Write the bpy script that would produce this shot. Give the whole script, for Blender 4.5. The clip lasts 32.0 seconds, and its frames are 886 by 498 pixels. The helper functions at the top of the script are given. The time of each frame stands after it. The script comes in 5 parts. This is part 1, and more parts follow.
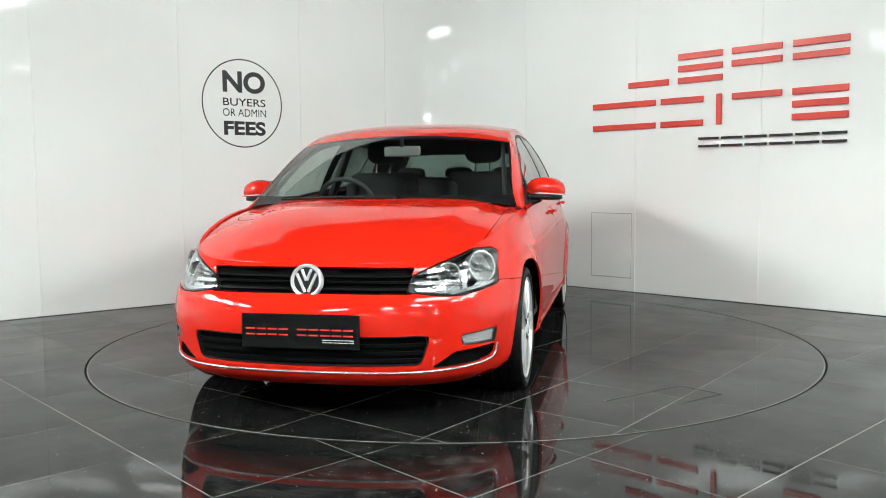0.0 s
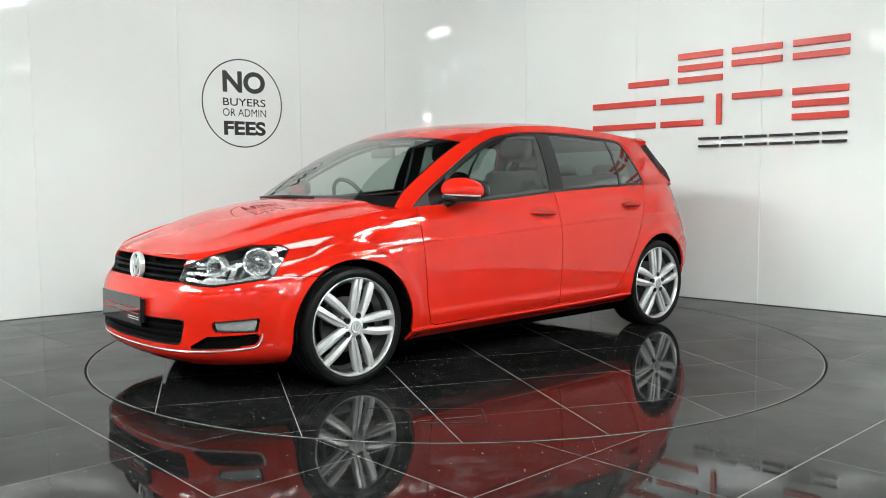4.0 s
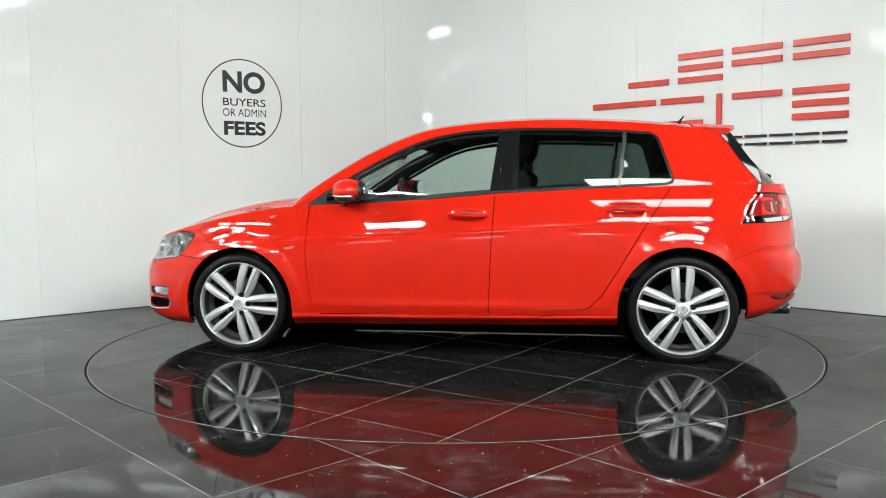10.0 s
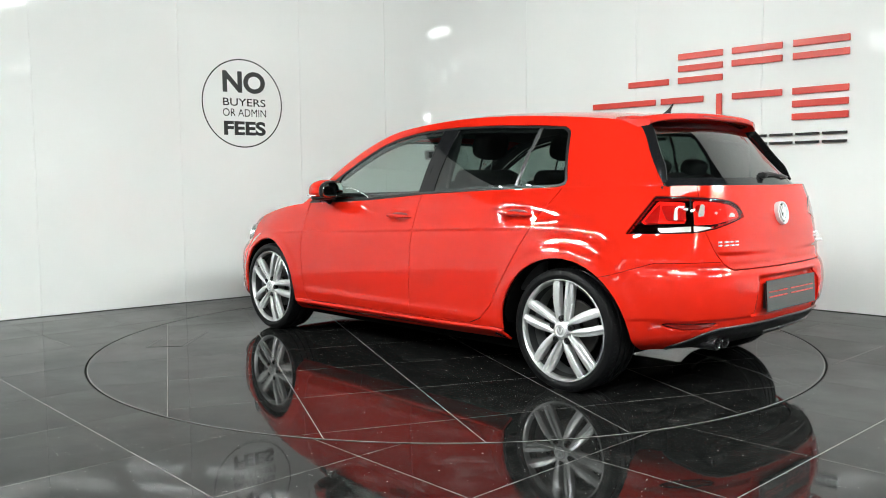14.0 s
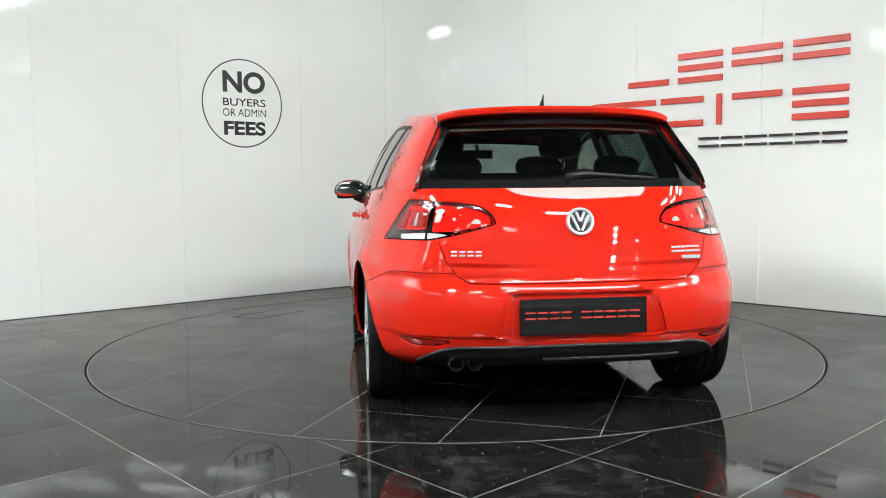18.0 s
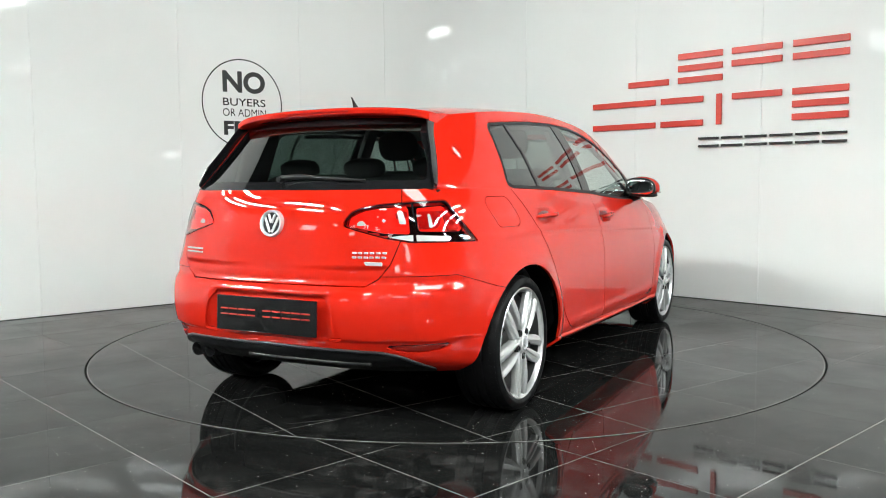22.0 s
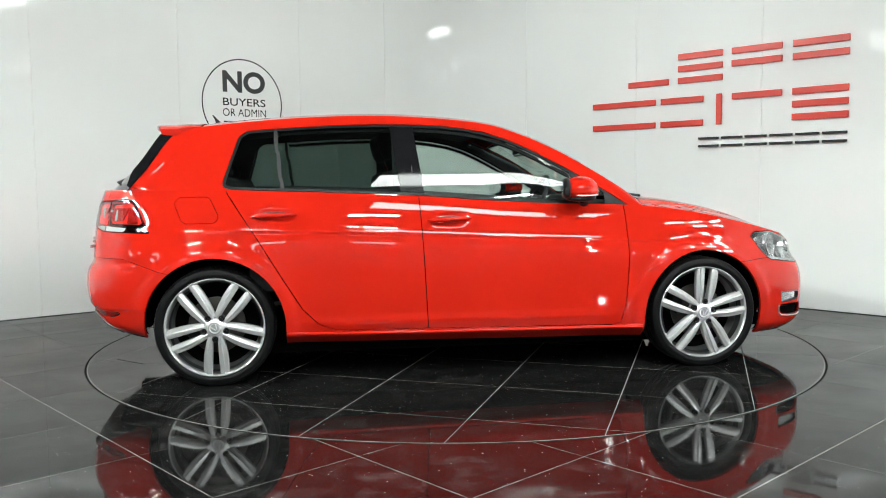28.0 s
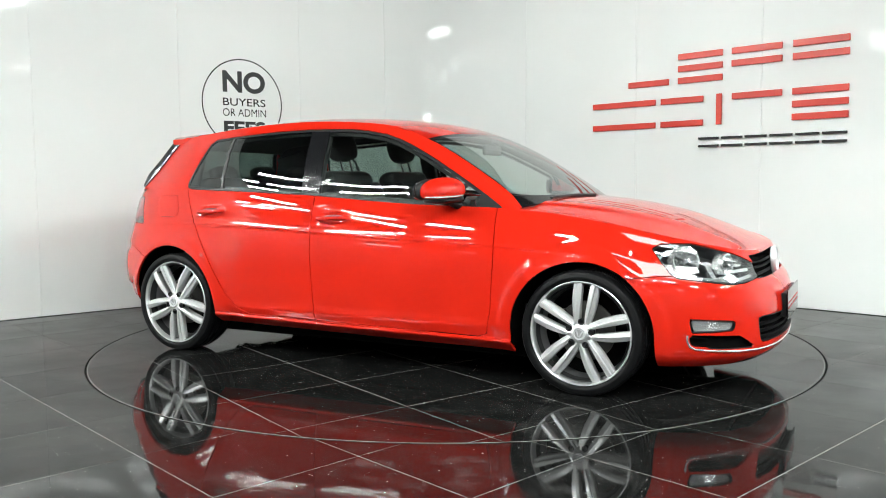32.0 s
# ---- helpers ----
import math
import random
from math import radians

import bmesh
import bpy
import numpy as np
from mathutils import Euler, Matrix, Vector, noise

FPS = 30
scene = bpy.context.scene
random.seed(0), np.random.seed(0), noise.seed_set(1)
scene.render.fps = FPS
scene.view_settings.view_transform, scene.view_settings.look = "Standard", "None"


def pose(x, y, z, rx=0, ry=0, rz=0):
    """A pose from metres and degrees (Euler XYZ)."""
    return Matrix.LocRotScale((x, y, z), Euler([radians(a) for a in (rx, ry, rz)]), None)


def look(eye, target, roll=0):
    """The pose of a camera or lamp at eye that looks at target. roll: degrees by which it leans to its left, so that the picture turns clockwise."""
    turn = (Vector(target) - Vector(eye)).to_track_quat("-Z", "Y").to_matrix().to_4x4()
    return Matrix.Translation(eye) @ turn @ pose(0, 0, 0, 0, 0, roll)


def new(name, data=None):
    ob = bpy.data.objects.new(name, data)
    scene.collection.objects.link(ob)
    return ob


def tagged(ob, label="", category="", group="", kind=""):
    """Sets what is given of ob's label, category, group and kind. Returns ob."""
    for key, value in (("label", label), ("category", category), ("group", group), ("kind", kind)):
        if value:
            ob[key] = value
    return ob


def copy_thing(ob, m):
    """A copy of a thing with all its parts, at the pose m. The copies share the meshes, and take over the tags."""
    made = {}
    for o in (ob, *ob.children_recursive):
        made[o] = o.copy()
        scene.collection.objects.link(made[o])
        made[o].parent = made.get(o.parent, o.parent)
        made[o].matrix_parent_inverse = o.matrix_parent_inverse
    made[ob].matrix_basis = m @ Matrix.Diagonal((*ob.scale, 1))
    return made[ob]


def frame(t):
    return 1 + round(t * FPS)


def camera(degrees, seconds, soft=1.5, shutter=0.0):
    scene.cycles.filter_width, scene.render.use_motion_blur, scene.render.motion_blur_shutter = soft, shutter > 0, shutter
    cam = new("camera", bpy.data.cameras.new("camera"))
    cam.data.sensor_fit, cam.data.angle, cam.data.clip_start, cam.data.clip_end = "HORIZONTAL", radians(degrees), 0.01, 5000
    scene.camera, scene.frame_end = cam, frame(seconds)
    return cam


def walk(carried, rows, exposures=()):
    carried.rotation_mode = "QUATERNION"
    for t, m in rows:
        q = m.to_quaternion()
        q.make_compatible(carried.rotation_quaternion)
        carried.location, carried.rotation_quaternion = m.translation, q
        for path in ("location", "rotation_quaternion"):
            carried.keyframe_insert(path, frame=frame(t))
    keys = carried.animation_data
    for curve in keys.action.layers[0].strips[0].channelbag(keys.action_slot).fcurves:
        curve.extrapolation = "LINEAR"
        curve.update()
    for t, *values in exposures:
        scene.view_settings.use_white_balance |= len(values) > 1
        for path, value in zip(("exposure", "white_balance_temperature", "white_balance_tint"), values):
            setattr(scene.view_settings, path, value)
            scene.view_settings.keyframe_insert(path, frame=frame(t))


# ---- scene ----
# camera: a fixed tripod in front of the turntable
cam = camera(55.68, 32.0, soft=1.0)
EYE = Vector((0.0, -5.52, 1.036))
PAN, TILT = radians(-0.688), radians(-4.542)
AIM = EYE + Vector((math.sin(PAN) * math.cos(TILT), math.cos(PAN) * math.cos(TILT), math.sin(TILT)))
walk(cam, [(0.0, look(EYE, AIM, -0.544)), (32.0, look(EYE, AIM, -0.544))], [(0.0, 0.02), (3.0, -0.02), (6.0, -0.04), (8.0, -0.14), (9.0, -0.06), (10.0, -0.02), (13.0, 0.04), (18.0, 0.03), (21.0, 0.0), (25.0, -0.02), (28.0, -0.09), (29.5, 0.0), (32.0, 0.10)])

# turntable: angle of the disc in degrees by time; the car stands a little off its centre
TURN_T = [0.0, 3.5, 7.5, 13.0, 19.0, 25.0, 32.0]
TURN_A = [283.56, 251.24, 218.22, 168.54, 114.40, 60.75, -1.80]
CAR_X, CAR_Y, CAR_TURN = -0.1745, -0.1740, -25.20
DISC_R = 2.252


def smooth_curve(xs, ys):
    """A natural cubic spline through the knots; returns a function for numpy arrays, straight beyond the ends."""
    xs, ys = np.array(xs, float), np.array(ys, float)
    if xs[0] > xs[-1]:
        xs, ys = xs[::-1], ys[::-1]
    n, h = len(xs), np.diff(xs)
    A, r = np.eye(n), np.zeros((n,) + ys.shape[1:])
    for i in range(1, n - 1):
        A[i, i - 1], A[i, i], A[i, i + 1] = h[i - 1], 2 * (h[i - 1] + h[i]), h[i]
        r[i] = 6 * ((ys[i + 1] - ys[i]) / h[i] - (ys[i] - ys[i - 1]) / h[i - 1])
    m = np.linalg.solve(A, r)

    def f(x):
        x = np.asarray(x, float)
        q = np.clip(x, xs[0], xs[-1])
        k = np.clip(np.searchsorted(xs, q) - 1, 0, n - 2)
        hh, a, b = h[k], xs[k + 1] - q, q - xs[k]
        if ys.ndim > 1:
            hh, a, b = hh[..., None], a[..., None], b[..., None]
        y = (m[k] * a ** 3 + m[k + 1] * b ** 3) / (6 * hh) + (ys[k] / hh - m[k] * hh / 6) * a + (ys[k + 1] / hh - m[k + 1] * hh / 6) * b
        if ys.ndim == 1:
            y = y + np.where(x < xs[0], (x - xs[0]) * ((ys[1] - ys[0]) / h[0] - h[0] * m[1] / 6), 0)
            y = y + np.where(x > xs[-1], (x - xs[-1]) * ((ys[-1] - ys[-2]) / h[-1] + h[-1] * m[-2] / 6), 0)
        return y
    return f


turn_at = smooth_curve(TURN_T, TURN_A)

# ---- world and lights ----
world = bpy.data.worlds.new("world")
world.use_nodes = True
scene.world = world
world.node_tree.nodes["Background"].inputs[0].default_value = (0.9, 0.95, 1.0, 1)
world.node_tree.nodes["Background"].inputs[1].default_value = 0.02
LIGHT = 374.0
LIGHT_SOFT = 19.0  # glow of the ceiling panels


# ---- materials ----
def mat(name, color=(0.5, 0.5, 0.5), rough=0.5, metal=0.0, coat=0.0, coat_rough=0.03, ior=1.5, spec=0.5, glow=None, strength=0.0):
    m = bpy.data.materials.new(name)
    m.use_nodes = True
    b = m.node_tree.nodes["Principled BSDF"]
    b.inputs["Base Color"].default_value = (*color, 1)
    b.inputs["Roughness"].default_value = rough
    b.inputs["Metallic"].default_value = metal
    b.inputs["Coat Weight"].default_value = coat
    b.inputs["Coat Roughness"].default_value = coat_rough
    b.inputs["IOR"].default_value = ior
    b.inputs["Specular IOR Level"].default_value = spec
    if glow:
        b.inputs["Emission Color"].default_value = (*glow, 1)
        b.inputs["Emission Strength"].default_value = strength
    return m


def node(m, kind, **values):
    n = m.node_tree.nodes.new(kind)
    for key, value in values.items():
        n.inputs[key.replace("_", " ")].default_value = value
    return n


def link(m, a, b):
    m.node_tree.links.new(a, b)


def shader(m):
    return m.node_tree.nodes["Principled BSDF"]


def coords(m, scale=(1, 1, 1)):
    tc = m.node_tree.nodes.new("ShaderNodeTexCoord")
    mp = m.node_tree.nodes.new("ShaderNodeMapping")
    mp.inputs["Scale"].default_value = scale
    link(m, tc.outputs["Object"], mp.inputs["Vector"])
    return mp.outputs["Vector"]


def noise_of(m, vec, scale, detail=4.0, rough=0.55):
    n = node(m, "ShaderNodeTexNoise", Scale=scale, Detail=detail, Roughness=rough)
    link(m, vec, n.inputs["Vector"])
    return n.outputs["Fac"]


def ramp(m, fac, stops):
    r = m.node_tree.nodes.new("ShaderNodeValToRGB")
    while len(r.color_ramp.elements) < len(stops):
        r.color_ramp.elements.new(0.5)
    for e, (pos, col) in zip(r.color_ramp.elements, stops):
        e.position, e.color = pos, (*col, 1) if len(col) == 3 else col
    link(m, fac, r.inputs["Fac"])
    return r.outputs["Color"]


def grey(v):
    return (v, v, v)


def bump(m, height, strength, distance):
    b = node(m, "ShaderNodeBump", Strength=strength, Distance=distance)
    link(m, height, b.inputs["Height"])
    return b.outputs["Normal"]


def vary(m, scale, lo, hi, socket="Roughness", detail=5.0):
    link(m, ramp(m, noise_of(m, coords(m), scale, detail), [(0.3, grey(lo)), (0.7, grey(hi))]), shader(m).inputs[socket])


# car paint: solid red under clear coat, with faint orange peel
PAINT = mat("red_paint", (0.50, 0.006, 0.004), 0.45, coat=1.0, coat_rough=0.015, spec=0.0)
link(PAINT, bump(PAINT, noise_of(PAINT, coords(PAINT), 260, 2), 0.012, 0.001), shader(PAINT).inputs["Coat Normal"])
link(PAINT, ramp(PAINT, noise_of(PAINT, coords(PAINT), 3.0, 3), [(0.3, (0.53, 0.0135, 0.0055)), (0.7, (0.57, 0.0155, 0.0065))]), shader(PAINT).inputs["Base Color"])
BLACK_GLOSS = mat("black_gloss", (0.008, 0.008, 0.009), 0.08)
BLACK_PLASTIC = mat("black_plastic", (0.010, 0.010, 0.0105), 0.42, spec=0.25)
vary(BLACK_PLASTIC, 40, 0.36, 0.5)
VALANCE = mat("valance_plastic", (0.018, 0.018, 0.019), 0.34, spec=0.4)
DIVIDER = mat("divider_plastic", (0.05, 0.05, 0.052), 0.25, coat=0.6)
# Darker copy of the body red, for the shadow behind the handles.
CUP_SHADE = mat("cup_shade_paint", (0.16, 0.005, 0.003), 0.5, coat=0.3)
GRILLE_BLACK = mat("grille_black", (0.0045, 0.0045, 0.005), 0.45, spec=0.03)
# Near black without sheen: the shade of hollows is put into the colour.
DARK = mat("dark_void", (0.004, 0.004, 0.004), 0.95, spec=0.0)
RUBBER = mat("tyre_rubber", (0.0045, 0.0045, 0.005), 0.45, spec=0.13)
vary(RUBBER, 25, 0.34, 0.6)
ALLOY = mat("silver_alloy", (0.70, 0.70, 0.705), 0.30, 0.72, coat=0.4)
vary(ALLOY, 90, 0.28, 0.34)
# Barrel, well and brake steel: darkened in colour for the shade inside the wheel.
ALLOY_DARK = mat("alloy_barrel_shaded", (0.07, 0.07, 0.072), 0.45, 0.7)
ALLOY_WELL = mat("alloy_well_shaded", (0.34, 0.34, 0.345), 0.38, 0.7)
STEEL = mat("brake_steel", (0.10, 0.095, 0.09), 0.45, 0.7)
vary(STEEL, 30, 0.3, 0.55)
CHROME = mat("chrome", (0.82, 0.83, 0.84), 0.06, 1.0)
MIRROR = mat("mirror_glass", (0.85, 0.87, 0.88), 0.01, 1.0)
PLATE = mat("plate_black", (0.004, 0.004, 0.0045), 0.04, spec=1.0)
RED_MARK = mat("red_marking", (0.55, 0.03, 0.02), 0.35)
WHITE_MARK = mat("white_marking", (0.75, 0.75, 0.75), 0.35)
FABRIC = mat("charcoal_fabric", (0.020, 0.021, 0.023), 0.9)
link(FABRIC, ramp(FABRIC, noise_of(FABRIC, coords(FABRIC), 300, 2), [(0.3, grey(0.014)), (0.7, grey(0.032))]), shader(FABRIC).inputs["Base Color"])
TRIM = mat("cabin_plastic", (0.022, 0.022, 0.024), 0.6)
HEADLINER = mat("headliner", (0.16, 0.16, 0.155), 0.95)
vary(HEADLINER, 60, 0.85, 1.0)


def glass(name, tint, through_rough=0.0, ior=1.5):
    """A thin pane: tinted see-through with a real Fresnel mirror on it."""
    m = bpy.data.materials.new(name)
    m.use_nodes = True
    nt = m.node_tree
    nt.nodes.remove(nt.nodes["Principled BSDF"])
    t, g = node(m, "ShaderNodeBsdfTransparent"), node(m, "ShaderNodeBsdfGlossy", Roughness=0.01)
    t.inputs["Color"].default_value = (*tint, 1)
    lw, mix = node(m, "ShaderNodeLayerWeight", Blend=0.5), nt.nodes.new("ShaderNodeMixShader")
    power, gain = node(m, "ShaderNodeMath"), node(m, "ShaderNodeMath")
    power.operation, gain.operation = "POWER", "MULTIPLY_ADD"
    power.inputs[1].default_value = 2.8
    f0 = ((ior - 1) / (ior + 1)) ** 2 * 1.7
    gain.inputs[1].default_value, gain.inputs[2].default_value = 1 - f0, f0
    link(m, lw.outputs["Facing"], power.inputs[0])
    link(m, power.outputs[0], gain.inputs[0])
    link(m, gain.outputs[0], mix.inputs[0])
    link(m, t.outputs[0], mix.inputs[1])
    link(m, g.outputs[0], mix.inputs[2])
    link(m, mix.outputs[0], nt.nodes["Material Output"].inputs["Surface"])
    return m


GLASS = glass("clear_green_glass", (0.77, 0.86, 0.82))
GLASS_DARK = glass("privacy_glass", (0.25, 0.315, 0.29))
LENS = glass("clear_lens", (0.9, 0.92, 0.92))
LENS_RED = glass("red_lens", (0.96, 0.24, 0.20), ior=1.38)
LAMP_RED = mat("lamp_red", (0.85, 0.035, 0.022), 0.35, spec=0.1)
LAMP_DARK = mat("lamp_dark_red", (0.30, 0.006, 0.006), 0.3, spec=0.1)
REFLECT_RED = mat("reflector_red", (0.20, 0.008, 0.005), 0.15, coat=0.5)
LAMP_BORDER = mat("lamp_border", (0.030, 0.004, 0.004), 0.15, coat=0.5)
LAMP_CLEAR = mat("lamp_clear", (0.58, 0.56, 0.54), 0.12, 0.2, coat=1.0)
LAMP_PALE = mat("lamp_pale", (0.46, 0.42, 0.40), 0.15, 0.3, coat=1.0)
LAMP_CHROME = mat("lamp_reflector", (0.90, 0.91, 0.92), 0.14, 0.80)
LAMP_GREY = mat("lamp_housing", (0.10, 0.10, 0.105), 0.22, 0.6)
BRIGHT = mat("satin_chrome", (0.88, 0.89, 0.90), 0.16, 0.55)
BADGE_FACE = mat("badge_face", (0.05, 0.05, 0.055), 0.12, 0.6)
STRIP_CHROME = mat("strip_chrome", (0.80, 0.81, 0.82), 0.16, 0.78)

# polished dark granite tiles with pale flecks
FLOOR = mat("polished_granite", (0.010, 0.010, 0.011), 0.06, ior=1.45, spec=0.21)
shift = FLOOR.node_tree.nodes.new("ShaderNodeObjectInfo")
place = FLOOR.node_tree.nodes.new("ShaderNodeVectorMath")
place.operation = "MULTIPLY_ADD"
link(FLOOR, shift.outputs["Random"], place.inputs[0])
place.inputs[1].default_value = (37.0, 53.0, 0.0)
link(FLOOR, coords(FLOOR), place.inputs[2])
fv = place.outputs[0]


def flecks(scale, size, share):
    """A mask of small chips of stone, set at random."""
    f = node(FLOOR, "ShaderNodeTexVoronoi", Scale=scale)
    f.voronoi_dimensions = "2D"
    link(FLOOR, fv, f.inputs["Vector"])
    pick = FLOOR.node_tree.nodes.new("ShaderNodeSeparateColor")
    link(FLOOR, f.outputs["Color"], pick.inputs[0])
    tests = []
    for src, op, limit in ((f.outputs["Distance"], "LESS_THAN", size), (pick.outputs[0], "GREATER_THAN", 1 - share)):
        t = node(FLOOR, "ShaderNodeMath")
        t.operation = op
        t.inputs[1].default_value = limit
        link(FLOOR, src, t.inputs[0])
        tests.append(t.outputs[0])
    both = node(FLOOR, "ShaderNodeMath")
    both.operation = "MULTIPLY"
    link(FLOOR, tests[0], both.inputs[0])
    link(FLOOR, tests[1], both.inputs[1])
    return both.outputs[0]


def over(mask, under, colour):
    mx = FLOOR.node_tree.nodes.new("ShaderNodeMix")
    mx.data_type = "RGBA"
    link(FLOOR, mask, mx.inputs[0])
    link(FLOOR, under, mx.inputs[6])
    mx.inputs[7].default_value = (*colour, 1)
    return mx.outputs[2]


base_floor = ramp(FLOOR, noise_of(FLOOR, fv, 4.0, 9, 0.65), [(0.3, grey(0.0025)), (0.55, grey(0.0045)), (0.75, grey(0.009))])
base_floor = over(flecks(150.0, 0.26, 0.35), base_floor, (0.011, 0.011, 0.0115))
base_floor = over(flecks(34.0, 0.058, 0.045), base_floor, (0.85, 0.84, 0.82))
base_floor = over(flecks(13.0, 0.026, 0.18), base_floor, (0.95, 0.94, 0.92))
dust = node(FLOOR, "ShaderNodeMath")
dust.operation = "MULTIPLY"
link(FLOOR, ramp(FLOOR, noise_of(FLOOR, fv, 1.3, 3), [(0.42, grey(0.15)), (0.68, grey(1.0))]), dust.inputs[0])
link(FLOOR, ramp(FLOOR, noise_of(FLOOR, fv, 9.0, 12, 0.75), [(0.48, grey(0.0)), (0.74, grey(0.45))]), dust.inputs[1])
dust = dust.outputs[0]
base_floor = over(dust, base_floor, (0.16, 0.155, 0.15))
link(FLOOR, base_floor, shader(FLOOR).inputs["Base Color"])
link(FLOOR, ramp(FLOOR, noise_of(FLOOR, fv, 2.6, 9, 0.65), [(0.30, grey(0.02)), (0.52, grey(0.045)), (0.72, grey(0.13))]), shader(FLOOR).inputs["Roughness"])
link(FLOOR, bump(FLOOR, noise_of(FLOOR, fv, 9.0, 3), 0.012, 0.01), shader(FLOOR).inputs["Normal"])
# a thin uneven film of dust dulls part of the polish
film_dust = node(FLOOR, "ShaderNodeBsdfDiffuse")
film_dust.inputs["Color"].default_value = (0.014, 0.0145, 0.014, 1)
dull = FLOOR.node_tree.nodes.new("ShaderNodeMixShader")
link(FLOOR, ramp(FLOOR, noise_of(FLOOR, fv, 1.9, 8, 0.6), [(0.30, grey(0.06)), (0.70, grey(0.32))]), dull.inputs[0])
link(FLOOR, shader(FLOOR).outputs[0], dull.inputs[1])
link(FLOOR, film_dust.outputs[0], dull.inputs[2])
link(FLOOR, dull.outputs[0], FLOOR.node_tree.nodes["Material Output"].inputs["Surface"])
GROUT = mat("grey_grout", (0.24, 0.235, 0.225), 0.8)
vary(GROUT, 60, 0.6, 0.95)
SEAM = mat("cover_seam", (0.010, 0.010, 0.010), 0.35, spec=0.3)
# Sheenless black for the shade in the gap round the disc.
GAP_SHADE = mat("black_gap_shade", (0.006, 0.006, 0.006), 0.95, spec=0.05)

# glossy white wall cladding, slightly wavy
WALL = mat("white_gloss_panel", (0.82, 0.83, 0.82), 0.045)
wv = coords(WALL)
link(WALL, bump(WALL, noise_of(WALL, coords(WALL, (2.2, 2.2, 0.35)), 1.6, 1), 0.035, 0.03), shader(WALL).inputs["Normal"])
link(WALL, ramp(WALL, noise_of(WALL, wv, 1.1, 4), [(0.3, (0.81, 0.825, 0.815)), (0.7, (0.84, 0.855, 0.845))]), shader(WALL).inputs["Base Color"])
STRIP = mat("white_joint_strip", (0.83, 0.845, 0.835), 0.12)
SIGN_RED = mat("sign_red", (0.62, 0.035, 0.018), 0.3)
SIGN_BLACK = mat("sign_black", (0.012, 0.012, 0.013), 0.25)
VINYL = mat("vinyl_black", (0.02, 0.02, 0.02), 0.22)
HALL = mat("hall_wall", (0.12, 0.12, 0.12), 0.8)
vary(HALL, 2, 0.6, 0.95)
HALL_ROOF = mat("hall_roof", (0.06, 0.065, 0.07), 0.8)
vary(HALL_ROOF, 2, 0.6, 0.95)
LAMP_BODY = mat("lamp_body", (0.6, 0.6, 0.6), 0.4)
GLOW = mat("lamp_diffuser", (0.9, 0.9, 0.9), 0.5, glow=(0.935, 1.0, 0.965), strength=LIGHT)
GLOW_EAST = mat("east_diffuser", (0.9, 0.9, 0.9), 0.5, glow=(0.935, 1.0, 0.965), strength=LIGHT * 0.84)
GLOW_WEST = mat("west_diffuser", (0.9, 0.9, 0.9), 0.5, glow=(0.935, 1.0, 0.965), strength=LIGHT * 1.12)
GLOW_FAR = mat("far_diffuser", (0.9, 0.9, 0.9), 0.5, glow=(0.935, 1.0, 0.965), strength=7.5)
GLOW_SOFT = mat("soft_diffuser", (0.9, 0.9, 0.9), 0.5, glow=(0.935, 1.0, 0.965), strength=LIGHT_SOFT)


# ---- mesh helpers ----
def mesh_part(name, verts, faces, material, parent=None, label="", smooth=True, normals=None):
    me = bpy.data.meshes.new(name)
    me.from_pydata([tuple(map(float, v)) for v in verts], [], [tuple(f) for f in faces])
    me.materials.append(material)
    if smooth:
        me.polygons.foreach_set("use_smooth", [True] * len(me.polygons))
    if normals is not None:
        me.normals_split_custom_set_from_vertices([tuple(map(float, n)) for n in normals])
    ob = new(name, me)
    ob.parent = parent
    if label:
        tagged(ob, label)
    return ob


def part(name, bm, material, parent=None, label="", smooth=False, angle=40):
    bmesh.ops.recalc_face_normals(bm, faces=bm.faces)
    me = bpy.data.meshes.new(name)
    bm.to_mesh(me)
    bm.free()
    me.materials.append(material)
    if smooth:
        me.polygons.foreach_set("use_smooth", [True] * len(me.polygons))
        me.set_sharp_from_angle(angle=radians(angle))
    ob = new(name, me)
    ob.parent = parent
    if label:
        tagged(ob, label)
    return ob


def box(cx, cy, cz, sx, sy, sz, bevel=0.0, segments=2, m=None):
    bm = bmesh.new()
    bmesh.ops.create_cube(bm, size=1, matrix=Matrix.Translation((cx, cy, cz)) @ Matrix.Diagonal((sx, sy, sz, 1)))
    if bevel:
        bmesh.ops.bevel(bm, geom=bm.edges[:], offset=bevel, segments=segments, profile=0.5, affect="EDGES")
    if m is not None:
        bm.transform(m)
    return bm


def join(*bms):
    out = bmesh.new()
    for b in bms:
        me = bpy.data.meshes.new("tmp")
        b.to_mesh(me)
        out.from_mesh(me)
        bpy.data.meshes.remove(me)
        b.free()
    return out


def lathe(profile, n=64, axis="y", m=None):
    """A turned form: profile of (radius, along)."""
    bm = bmesh.new()
    rings = []
    for r, a in profile:
        ring = []
        for i in range(n):
            t = 2 * math.pi * i / n
            c, s = r * math.cos(t), r * math.sin(t)
            ring.append(bm.verts.new((c, a, s) if axis == "y" else (c, s, a) if axis == "z" else (a, c, s)))
        rings.append(ring)
    for p, q in zip(rings, rings[1:]):
        for i in range(n):
            bm.faces.new((p[i], p[(i + 1) % n], q[(i + 1) % n], q[i]))
    if m is not None:
        bm.transform(m)
    return bm


